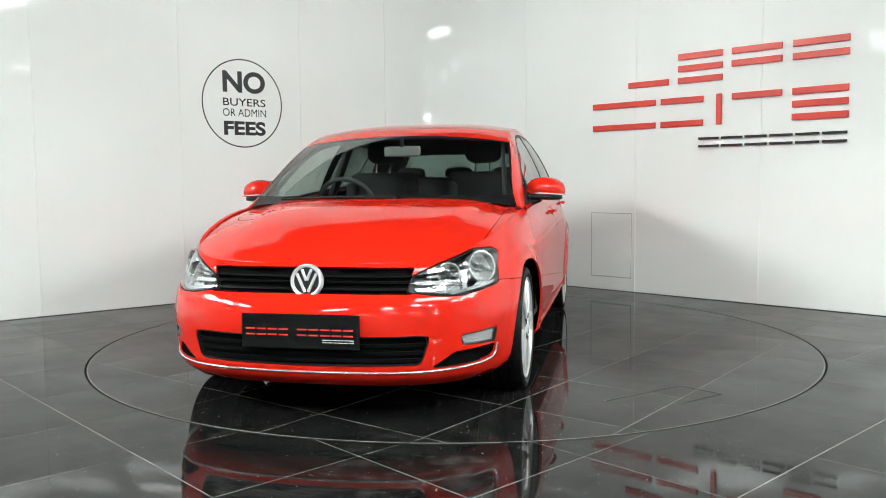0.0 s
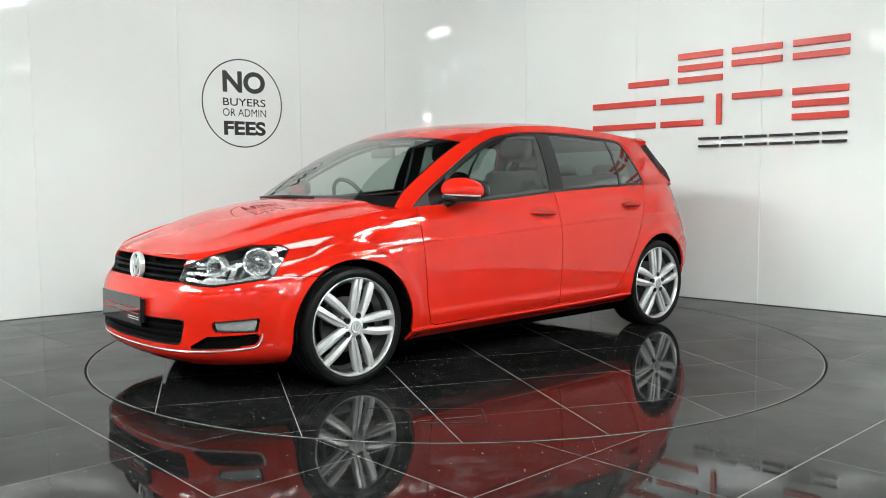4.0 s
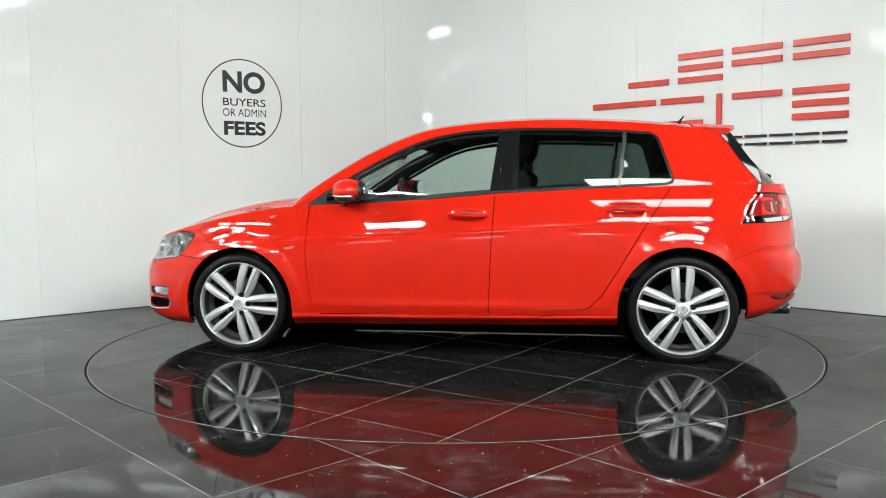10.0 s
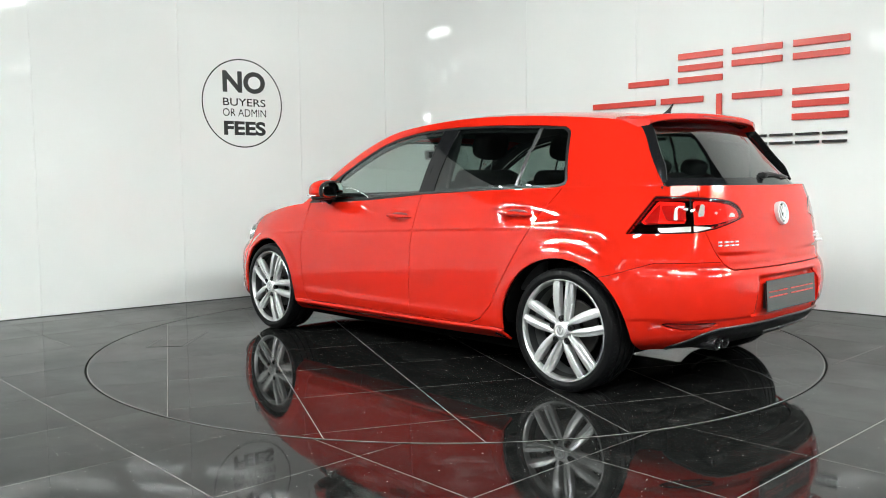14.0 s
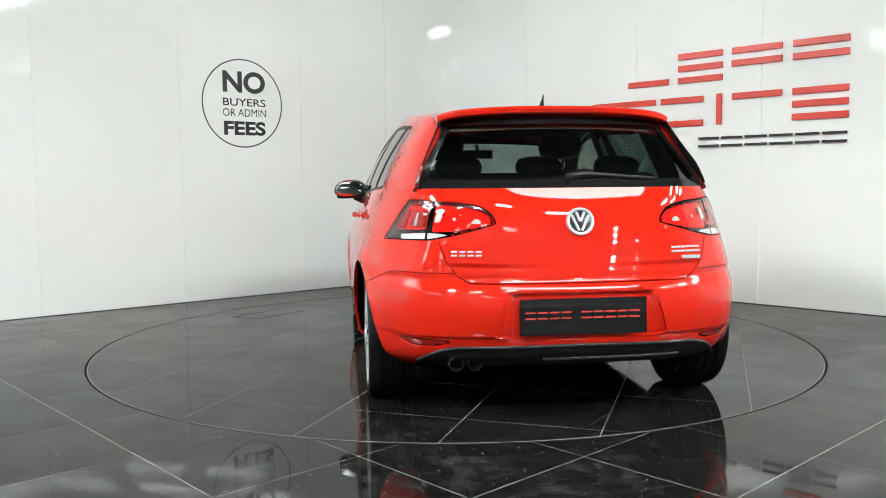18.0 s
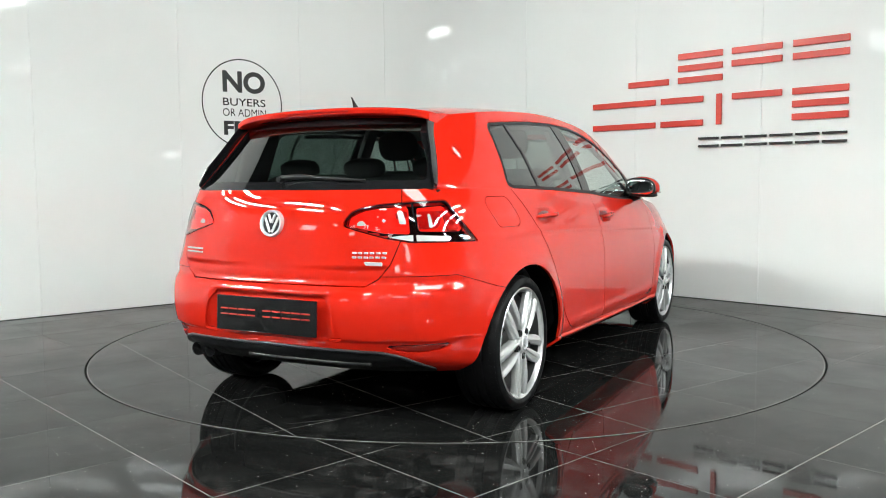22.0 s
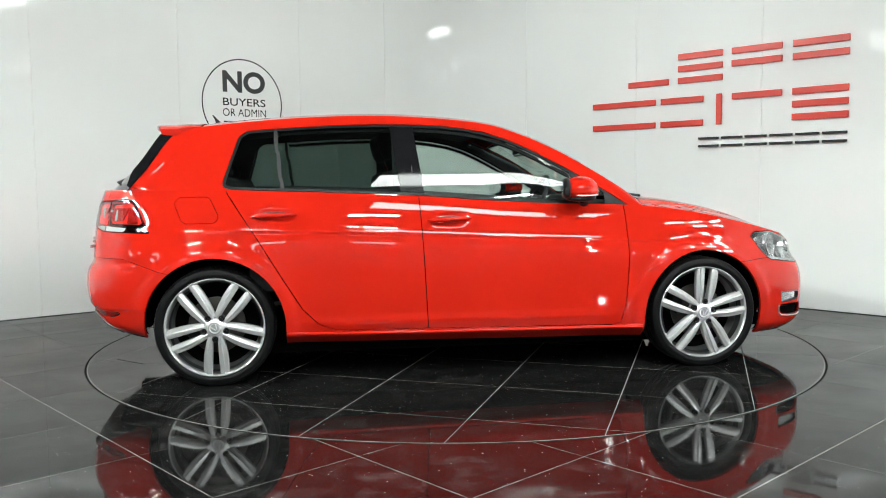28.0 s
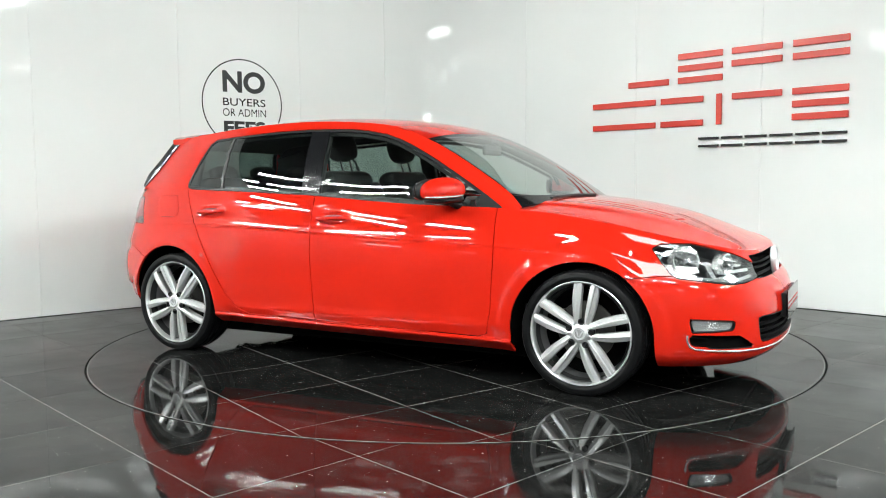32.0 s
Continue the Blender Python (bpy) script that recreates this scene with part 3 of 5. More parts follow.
def spot_lamp(x, y, z):
    lamp = new("spot_lamp")
    lamp.matrix_world = pose(x, y, z)
    tagged(lamp, "small bright round lamp hung on a thin rod", "lamp", "hanging spot lights")
    part("bulb", lathe([(0.0001, -0.105), (0.014, -0.096), (0.022, -0.065), (0.025, 0.0), (0.023, 0.085), (0.0001, 0.090)], 20, "z"), GLOW_SPOT, lamp, "", True)
    part("cap", lathe([(0.0001, 0.14), (0.028, 0.135), (0.034, 0.090), (0.0001, 0.091)], 20, "z"), LAMP_BODY, lamp, "", True)
    part("rod", tube([(0, 0, 0.11), (0, 0, 6.2 - z)], 0.005, 6), STEEL, lamp)


spot_lamp(1.05, -1.40, 2.13)
spot_lamp(-2.30, -1.40, 2.11)
# The second and third stand in for car highlights mirrored in the wall.
for y, z, w, h in ((-10.1, 1.5, 0.5, 0.10), (-8.35, 1.93, 0.60, 0.09), (-6.45, 1.84, 0.60, 0.09), (-11.0, 4.33, 0.5, 0.16)):
    wall_lamp(11.88, y, z, w, h, 180)
# The rest stand in for far roof tubes mirrored in the booth walls.
for x, z, w, h in ((7.2, 3.02, 0.16, 0.42), (7.25, 4.19, 0.08, 0.36), (7.31, 4.80, 0.08, 0.36), (8.75, 3.12, 0.10, 0.30)):
    wall_lamp(x, -12.88, z, w, h, 90, GLOW)
for x, z, w, h in ((2.2, 4.25, 1.0, 0.42), (-0.7, 4.50, 1.0, 0.50), (-3.6, 4.80, 1.0, 0.34), (-6.4, 4.95, 1.3, 0.42), (-9.9, 4.45, 1.3, 0.40), (-9.9, 5.25, 1.1, 0.30)):
    wall_lamp(x, -12.88, z, w, h, 90, GLOW_FAR)
wall_lamp(-11.88, -7.9, 4.55, 1.0, 0.50, 0, GLOW_FAR)
wall_lamp(-11.88, -10.6, 5.35, 0.9, 0.30, 0, GLOW_FAR)


# ---- the car ----
car = new("car")
tagged(car, "glossy red five-door hatchback with silver alloy wheels on turntable", "car")
WX, WZ, WR = 1.3185, 0.303, 0.3055     # wheel centres and tyre radius

# levels of the body from the sill up to the waist: nose, tail, half width, squareness of nose and tail, taper of the tail, bow of nose and tail
LEVELS = [
    (2.095, -1.965, 0.820, 4.8, 5.3, 0.00, 0.18, 0.18), (2.158, -2.040, 0.865, 5.0, 5.5, 0.00, 0.20, 0.19), (2.172, -2.074, 0.890, 5.0, 5.5, 0.00, 0.20, 0.19),
    (2.174, -2.092, 0.899, 5.0, 5.5, 0.00, 0.20, 0.19), (2.148, -2.086, 0.901, 4.7, 5.4, 0.00, 0.15, 0.18), (2.098, -2.046, 0.896, 4.3, 5.1, 0.00, 0.06, 0.13),
    (2.086, -2.028, 0.884, 4.0, 4.9, 0.01, 0.02, 0.10), (2.080, -2.020, 0.874, 4.0, 4.8, 0.015, 0.00, 0.08), (2.066, -1.996, 0.847, 4.1, 4.8, 0.03, 0.00, 0.04), (2.048, -1.955, 0.812, 4.2, 5.2, 0.06, 0.00, 0.00)]
LEVEL_X = [2.10, 1.70, 1.10, 0.45, -0.25, -1.00, -1.60, -2.05]
LEVEL_Z = [
    (0.166, 0.160, 0.180, 0.189, 0.198, 0.210, 0.235, 0.265), (0.214, 0.212, 0.225, 0.232, 0.238, 0.251, 0.280, 0.315),
    (0.300, 0.310, 0.320, 0.325, 0.330, 0.345, 0.365, 0.385), (0.420, 0.440, 0.455, 0.460, 0.465, 0.470, 0.470, 0.470),
    (0.520, 0.545, 0.580, 0.595, 0.605, 0.605, 0.590, 0.570), (0.575, 0.605, 0.660, 0.690, 0.710, 0.725, 0.700, 0.660),
    (0.612, 0.650, 0.708, 0.740, 0.770, 0.800, 0.790, 0.755), (0.638, 0.675, 0.735, 0.766, 0.797, 0.830, 0.830, 0.810),
    (0.660, 0.725, 0.820, 0.850, 0.885, 0.915, 0.925, 0.910), (0.676, 0.772, 0.887, 0.919, 0.963, 0.996, 1.010, 1.008)]
XC = 0.06
level_z = [smooth_curve(LEVEL_X, z) for z in LEVEL_Z]


def ring_angles(n):
    """Directions round the plan of the car, from nose to tail, evenly spread along the body."""
    t = np.linspace(0, math.pi, 4001)
    a = np.where(np.cos(t) > 0, 2.12, 2.17)
    r = (np.abs(np.cos(t) / a) ** 4.5 + np.abs(np.sin(t) / 0.9) ** 4.5) ** (-1 / 4.5)
    x, y = r * np.cos(t), r * np.sin(t)
    s = np.concatenate([[0], np.cumsum(np.hypot(np.diff(x), np.diff(y)))])
    return np.interp(np.linspace(0, s[-1], n), s, t)


def ring(k, t):
    nose, tail, b, nf, nr, taper, bow_f, bow_r = LEVELS[k]
    c, s = np.cos(t), np.abs(np.sin(t))
    front = c > 0
    a, n = np.where(front, nose - XC, XC - tail), np.where(front, nf, nr)
    r = (np.abs(c / a) ** n + (s / b) ** n) ** (-1 / n)
    x, y = XC + r * c, r * np.sin(t)
    x = x - np.sign(c) * np.where(front, bow_f, bow_r) * y * y * (np.abs(r * c) / a) ** 4
    y = y * (1 - taper * np.clip((-x - 0.5) / 1.2, 0, 1.2) ** 1.6)
    return x, y, level_z[k](x)


def level_basis():
    n = len(LEVELS)
    return smooth_curve(np.arange(n), np.eye(n))


BASIS = level_basis()


HANDLES = ((-0.104, 0.842), (-1.009, 0.874))    # along and height of the door handles


def body_side(P):
    """The skin of the lower body: P holds the direction round the plan and the level."""
    t, v = P[:, 0], P[:, 1]
    w = BASIS(v)
    x, y, z = np.zeros(len(t)), np.zeros(len(t)), np.zeros(len(t))
    for k in range(len(LEVELS)):
        a, b, c = ring(k, t)
        x, y, z = x + w[:, k] * a, y + w[:, k] * b, z + w[:, k] * c
    side = np.clip((np.abs(y) - 0.6) / 0.25, 0, 1)
    for wx in (WX, -WX):   # flared arches
        d = np.where(z > WZ, np.hypot(x - wx, z - WZ), np.abs(x - wx))
        y = y + np.sign(y) * side * (0.012 if wx > 0 else 0.017) / (1 + np.exp(np.clip((d - 0.415) / (0.009 if wx > 0 else 0.014), -30, 30)))
    # hollow under the shoulder crease of the doors
    crease = level_z[6](x)
    fall = crease - z
    y = y - np.sign(y) * side * 0.0075 * np.exp(-np.clip(fall, 0, 1) / 0.09) / (1 + np.exp(np.clip((0.010 - fall) / 0.0035, -30, 30))) * np.clip((1.55 - np.abs(x)) / 0.5, 0, 1)
    for hx, hz in HANDLES:   # hollows behind the door handles
        y = y - np.sign(y) * side * 0.013 * np.exp(-((x - hx) / 0.078) ** 4 - ((z - hz + 0.002) / 0.030) ** 4)
    step = lambda q, a, b: np.clip((q - a) / (b - a), 0, 1) ** 2 * (3 - 2 * np.clip((q - a) / (b - a), 0, 1))
    tail = step(-x, 1.62, 1.80)
    under = tail * (0.012 * (1 - step(z, 0.385, 0.402)) + 0.010 * np.exp(-((z - 0.632) / 0.022) ** 2))   # tucked-in lower edge and groove under the tailgate
    under = under + tail * 0.005 * (1 - step(z, 0.690, 0.698)) * (1 - step(np.abs(y), 0.60, 0.66))   # fold across the tailgate
    under = under + 0.016 * step(-x, 1.98, 2.02) * (1 - step(np.abs(y), 0.285, 0.335)) * step(z, 0.385, 0.402) * (1 - step(z, 0.565, 0.590))   # plate recess
    away = np.sqrt(x * x * 0.6 + y * y) + 1e-6
    x, y = x - under * x * 0.78 / away, y - under * y / away
    y = y + np.sign(y) * side * 0.007 * np.exp(-((z - 0.315) / 0.028) ** 2) * np.clip((0.95 - np.abs(x)) / 0.2, 0, 1)
    shelf = level_z[1](x) + 0.026
    y = y + np.sign(y) * side * (0.014 * (1 - step(z, shelf - 0.012, shelf)) - 0.030 * (1 - step(z, shelf - 0.058, shelf - 0.012))) * np.clip((0.98 - np.abs(x)) / 0.04, 0, 1)   # sill: a shelf under the doors, falling inwards
    return np.stack([x, y, z], 1)


_t = np.linspace(0, math.pi, 3001)
_wx, _wy, _wz = ring(9, _t)


def waist(x):
    """Half width and height of the waist line at x along the flanks."""
    return np.interp(-np.asarray(x, float), -_wx, _wy), level_z[9](x)


# bonnet
BONNET_Z = smooth_curve([2.10, 2.05, 1.95, 1.83, 1.656, 1.484, 1.315, 1.149, 0.95], [0.655, 0.680, 0.733, 0.782, 0.847, 0.893, 0.925, 0.946, 0.962])


def bonnet(P):
    x, y = P[:, 0], P[:, 1]
    hw, hz = waist(x)
    q = np.clip(np.abs(y) / np.maximum(hw, 0.02), 0, 1.1)
    zc = BONNET_Z(x)
    z = zc + (hz - zc) * q ** 3.2
    ridge = 0.42 + 0.20 * np.clip((2.0 - x) / 1.0, 0, 1)     # the two folds running to the grille
    z = z + (0.015 / (1 + np.exp(np.clip((np.abs(y) - ridge) / 0.020, -30, 30))) - 0.015) * np.clip((2.02 - x) / 0.4, 0, 1)
    return np.stack([x, y, z], 1)


# glasshouse: the rail along A-pillar, roof edge and rear glass, and the centre line above it
RAIL = [(0.985, 0.770, 0.908), (0.900, 0.738, 0.984), (0.765, 0.714, 1.072), (0.595, 0.688, 1.172), (0.425, 0.660, 1.258), (0.250, 0.634, 1.326), (0.050, 0.608, 1.370),
        (-0.350, 0.590, 1.400), (-0.750, 0.580, 1.397), (-1.100, 0.570, 1.375), (-1.380, 0.547, 1.347), (-1.545, 0.533, 1.301), (-1.645, 0.596, 1.160), (-1.760, 0.662, 1.010)]
CREST = [(1.100, 0.944), (1.030, 0.985), (0.905, 1.072), (0.735, 1.180), (0.555, 1.274), (0.365, 1.350), (0.110, 1.408),
         (-0.330, 1.442), (-0.750, 1.438), (-1.100, 1.416), (-1.420, 1.382), (-1.640, 1.320), (-1.795, 1.170), (-1.955, 1.008)]
BASE_X = [0.985, 0.935, 0.850, 0.710, 0.540, 0.340, 0.080, -0.350, -0.770, -1.100, -1.340, -1.490, -1.620, -1.748]
_k = np.arange(14)
rail, crest, base_x = smooth_curve(_k, RAIL), smooth_curve(_k, CREST), smooth_curve(_k, BASE_X)


def top(P):
    """Windscreen, roof and rear glass: along, and across from the centre (0) to the rail (1)."""
    R, C, r = rail(P[:, 0]), crest(P[:, 0]), P[:, 1]
    x = C[:, 0] + (R[:, 0] - C[:, 0]) * np.abs(r) ** 2.2
    z = C[:, 1] + (R[:, 2] - C[:, 1]) * np.abs(r) ** 2.7
    return np.stack([x, R[:, 1] * r, z], 1)


def flank(P):
    """Side of the glasshouse: along, and down from the rail (0) to the waist (1)."""
    R, q = rail(P[:, 0]), P[:, 1]
    bx = base_x(P[:, 0])
    by, bz = waist(bx)
    B = np.stack([bx, by, bz], 1)
    X = R + (B - R) * q[:, None]
    X[:, 1] += 0.11 * np.clip(np.abs(B[:, 2] - R[:, 2]), 0, 0.4) * 4 * q * (1 - q) * 0.55
    return X


angles = ring_angles(420)
skin = Sheet.grid(body_side, angles, np.linspace(0, 9, 64))


def arch(wx):
    return lambda X: np.where(X[:, 2] > WZ, np.hypot(X[:, 0] - wx, X[:, 2] - WZ), np.abs(X[:, 0] - wx)) - (0.351 if wx > 0 else 0.361)


_, skin = skin.cut(arch(WX))
_, skin = skin.cut(arch(-WX))
whole_skin = skin

# nose
HEADLAMP = outline([(-1.632, 0.571), (-1.580, 0.642), (-1.40, 0.690), (-1.121, 0.740), (-0.93, 0.738), (-0.872, 0.717), (-0.945, 0.600), (-0.975, 0.582), (-1.33, 0.550), (-1.45, 0.553)], nose_view)
GRILLE = outline([(-2.3, 0.566), (-1.610, 0.564), (-1.585, 0.650), (-1.560, 0.672), (-2.3, 0.674)], nose_view)
LOW_GRILLE = outline([(-2.3, 0.262), (-1.61, 0.266), (-1.58, 0.285), (-1.545, 0.385), (-1.60, 0.392), (-2.3, 0.385)], nose_view)
FOG = outline([(-1.345, 0.385), (-1.335, 0.338), (-1.05, 0.331), (-1.025, 0.398)], nose_view)
FOG_GRILLE = outline([(-1.53, 0.254), (-1.43, 0.294), (-1.38, 0.313), (-1.05, 0.322), (-1.036, 0.314), (-1.046, 0.282), (-1.075, 0.267), (-1.2, 0.259)], nose_view)
head_lens, skin = skin.take(HEADLAMP, 0.005)
grille_area, skin = skin.take(GRILLE, 0.004)
low_area, skin = skin.take(LOW_GRILLE, 0.003)
fog_area, skin = skin.take(FOG, 0.003)
fog_low, skin = skin.take(FOG_GRILLE, 0.003)
BUMPER = outline([(1.2, -1), (1.2, 0.50), (1.50, 0.578), (1.72, 0.594), (2.6, 0.594), (2.6, -1)], side_view)
bumper_f, skin = skin.take(BUMPER)
# tail
TAIL_LAMP = outline([(-1.645, 0.862), (-1.632, 0.888), (-1.595, 0.918), (-1.544, 0.936), (-1.45, 0.949), (-1.22, 0.960), (-1.045, 0.962), (-0.848, 0.790), (-1.29, 0.796), (-1.43, 0.814), (-1.56, 0.841)], tail_view)
TAILGATE = outline([(-2.4, 0.618), (-1.545, 0.620), (-1.475, 0.648), (-1.405, 0.71), (-1.345, 0.80), (-1.28, 1.2), (-2.4, 1.2)], tail_view)
REFLECTOR = outline([(-1.460, 0.379), (-1.25, 0.383), (-1.035, 0.384), (-1.10, 0.362), (-1.20, 0.350), (-1.32, 0.350), (-1.40, 0.362)], tail_view)
DIFFUSER = outline([(-2.4, 0.362), (-1.47, 0.352), (-1.36, 0.335), (-1.12, 0.262), (-1.0, 0.1), (-2.4, 0.1)], tail_view)
lamp_area, skin = skin.take(TAIL_LAMP, 0.005)
tailgate, skin = skin.take(TAILGATE, 0.005)
reflector, skin = skin.take(REFLECTOR, 0.003)
diffuser, skin = skin.take(DIFFUSER, 0.003)
BUMPER_R = outline([(-1.2, -1), (-1.2, 0.50), (-1.60, 0.60), (-1.78, 0.66), (-2.6, 0.66), (-2.6, -1)], side_view)
bumper_r, skin = skin.take(BUMPER_R, 0.003)
# sides
FRONT_DOOR = outline([(0.880, 1.2), (0.868, 0.90), (0.876, 0.62), (0.862, 0.40), (0.835, 0.270), (0.79, 0.256), (-0.222, 0.270), (-0.270, 1.2)], side_view)
REAR_DOOR = outline([(-0.222, 0.270), (-0.700, 0.277), (-0.790, 0.310), (-0.872, 0.390), (-0.969, 0.548), (-1.097, 0.760), (-1.245, 0.985), (-1.33, 1.2), (-0.270, 1.2)], side_view)
SILL = outline([(-1.4, 0.0), (1.4, 0.0), (1.4, 0.244), (0.79, 0.248), (-0.222, 0.262), (-0.72, 0.270), (-1.4, 0.285)], side_view)
front_door, skin = skin.take(FRONT_DOOR, 0.005)
rear_door, skin = skin.take(REAR_DOOR, 0.005)
sill, skin = skin.take(SILL, 0.0015)
fender, quarter = skin.cut(lambda X: 0.3 - X[:, 0])
FLAP = outline([(-1.478, 0.938), (-1.358, 0.938), (-1.325, 0.872), (-1.448, 0.872)], side_view, 0.034)
flap, quarter_r = quarter.take(FLAP, 0.003)

CHANNEL = lambda X: np.maximum(np.abs(X[:, 2] - 0.251 - 0.013 * np.clip((nose_view(X)[:, 0] + 1.6) / 0.5, 0, 1.2) ** 2) - 0.0058, nose_view(X)[:, 0] + 1.16)
channel, bumper_f = bumper_f.cut(CHANNEL)
for sd in "LR":
    sheet_part("bumper_channel", channel, BLACK_PLASTIC, car, "thin black channel above the chrome strip", rim=0, lift=-0.006, sides=sd)
sheet_part("front_bumper", bumper_f, PAINT, car, "red front bumper", sides="LR")
RECESS = outline([(-2.4, 0.405), (-1.690, 0.405), (-1.715, 0.45), (-1.770, 0.568), (-2.4, 0.572)], tail_view, 0.012)
plate_recess, bumper_r = bumper_r.take(RECESS, 0.0)
sheet_part("plate_recess", plate_recess, PAINT, car, "shallow recess for the plate", rim=0, lift=-0.012, sides="LR")
sheet_part("rear_bumper", bumper_r, PAINT, car, "red rear bumper", sides="LR")
sheet_part("tailgate", tailgate, PAINT, car, "red tailgate", sides="LR")
for sd in "LR":
    sheet_part("fender", fender, PAINT, car, sides=sd)
    sheet_part("sill", sill, PAINT, car, sides=sd)
    sheet_part("quarter_panel", quarter if sd == "L" else quarter_r, PAINT, car, sides=sd)
sheet_part("fuel_flap", flap, PAINT, car, sides="R")
doors = {}
for sd in "LR":
    doors["f" + sd] = sheet_part("front_door", front_door, PAINT, car, sides=sd)
    doors["r" + sd] = sheet_part("rear_door", rear_door, PAINT, car, sides=sd)
# Black copy of the skin set inside, so the panel gaps read as shaded.
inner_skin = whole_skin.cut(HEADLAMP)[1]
sheet_part("gap_backing", inner_skin, DARK, car, "black backing that gives the panel gaps their shade", rim=0, lift=-0.022, sides="LR")


def on_skin(coord, a, b):
    """The point of the body's skin that lies at (a, b) in one of the views."""
    P = whole_skin.P[((coord(whole_skin.X) - [a, b]) ** 2).sum(1).argmin()][None].copy()
    for _ in range(4):
        r = np.array([a, b]) - coord(body_side(P))[0]
        J = np.stack([(coord(body_side(P + [e, 0]))[0] - coord(body_side(P - [e, 0]))[0]) / (2 * e) if k == 0 else (coord(body_side(P + [0, e]))[0] - coord(body_side(P - [0, e]))[0]) / (2 * e) for k, e in ((0, 1e-4), (1, 1e-3))], 1)
        P += np.clip(np.linalg.lstsq(J, r, rcond=None)[0], -0.2, 0.2)
        P[0, 0], P[0, 1] = min(max(P[0, 0], 0.0), math.pi), min(max(P[0, 1], 0.0), 9.0)
    return Vector(body_side(P)[0])


def moulding(line, coord, steps, proud=0.0):
    """Points along a line in a view of the left half, laid on the skin."""
    line = np.array(line, float)
    s = np.concatenate([[0], np.cumsum(np.hypot(*np.diff(line, axis=0).T))])
    out = []
    for q in np.linspace(0, s[-1], steps):
        p = on_skin(coord, np.interp(q, s, line[:, 0]), np.interp(q, s, line[:, 1]))
        away = Vector((p.x * 0.6, p.y, 0)).normalized()
        out.append(p + away * proud)
    return out


def mirrored(points):
    """The points of a left half with their mirror image before them."""
    return [Vector((p.x, -p.y, p.z)) for p in points[:0:-1]] + points


strip_run = moulding([(-2.168, 0.235), (-1.60, 0.235), (-1.35, 0.2405), (-1.16, 0.249), (-1.075, 0.256), (-1.040, 0.270), (-1.027, 0.292), (-1.022, 0.322)], nose_view, 40, 0.0)
part("chrome_strip", tube(mirrored(strip_run), 0.0052, 8), STRIP_CHROME, car, "thin chrome strip along the lower bumper", True, 60)
sheet_part("diffuser", diffuser, BLACK_PLASTIC, car, "black plastic lower rear valance", sides="LR")
valance_run = moulding([(-2.078, 0.360), (-1.47, 0.350), (-1.36, 0.333), (-1.14, 0.268)], tail_view, 24, 0.001)
part("valance_rim", tube(mirrored(valance_run), 0.0075, 8), VALANCE, car, "rounded upper rim of the black valance", True, 60)
lip_run = moulding([(-2.06, 0.296), (-1.50, 0.292)], tail_view, 14, 0.002)
part("valance_lip", tube([Vector((p.x, -p.y, p.z)) for p in lip_run[::-1]] + lip_run[1:6], 0.0085, 8), VALANCE, car, "rounded lower lip of the black valance", True, 60)

# bonnet panel, clipped to the fender tops and the foot of the windscreen
bonnet_sheet = Sheet.grid(bonnet, np.linspace(0.90, 2.075, 70), np.linspace(0, 0.82, 50))
bonnet_sheet, _ = bonnet_sheet.cut(lambda X: X[:, 1] - waist(X[:, 0])[0])
bonnet_sheet, _ = bonnet_sheet.cut(lambda X: X[:, 0] - 2.046)
cowl = lambda X: 1.085 - 0.245 * (np.abs(X[:, 1]) / 0.75) ** 2.2 - X[:, 0]
bonnet_sheet, cowl_sheet = bonnet_sheet.cut(lambda X: cowl(X) + 0.02)
lid, wing_top = bonnet_sheet.take(lambda X: np.abs(X[:, 1]) - (0.728 - 0.075 * np.clip((X[:, 0] - 1.2) / 0.8, 0, 1) ** 2), 0.004)
sheet_part("bonnet", lid, PAINT, car, "smooth red bonnet", UP, 0.005, sides="LR")
for sd in "LR":
    sheet_part("fender_top", wing_top, PAINT, car, "", UP, 0.0, sides=sd)
sheet_part("cowl", cowl_sheet, BLACK_PLASTIC, car, "black plastic scuttle below the windscreen", UP, 0.01, -0.006, "LR")
# Black copy of the lid below it: the shade in the bonnet gap.
sheet_part("bonnet_gap_backing", lid, DARK, car, "black sheet that darkens the gap round the bonnet", UP, 0, -0.03, "LR")

# windscreen, roof, rear glass
roof_all = Sheet.grid(top, np.linspace(0, 13, 140), np.linspace(0, 1, 40))
screen_all, rest = roof_all.take(lambda X: (0.440 - 0.05 * (np.abs(X[:, 1]) / 0.63) ** 2) - X[:, 0], 0.003)
rear_all, roof_sheet = rest.take(lambda X: X[:, 0] + 1.622 - 0.095 * (np.abs(X[:, 1]) / 0.51) ** 2.2, 0.004)


screen_w = smooth_curve([p[0] for p in RAIL[:7]], [p[1] for p in RAIL[:7]])
rear_w = smooth_curve([p[2] for p in RAIL[10:][::-1]], [p[1] for p in RAIL[10:][::-1]])
screen, pillar = screen_all.take(lambda X: np.abs(X[:, 1]) - screen_w(X[:, 0] - 0.10 * (1 - (np.abs(X[:, 1]) / 0.65) ** 2.2)) + 0.002, 0.004)
screen_glass, screen_edge = screen.cut(lambda X: np.maximum(np.abs(X[:, 1]) - screen_w(X[:, 0] - 0.10 * (1 - (np.abs(X[:, 1]) / 0.65) ** 2.2)) + 0.013, np.maximum(X[:, 2] - 1.308 + 0.03 * (X[:, 1] / 0.6) ** 2, 0.965 - X[:, 2])))
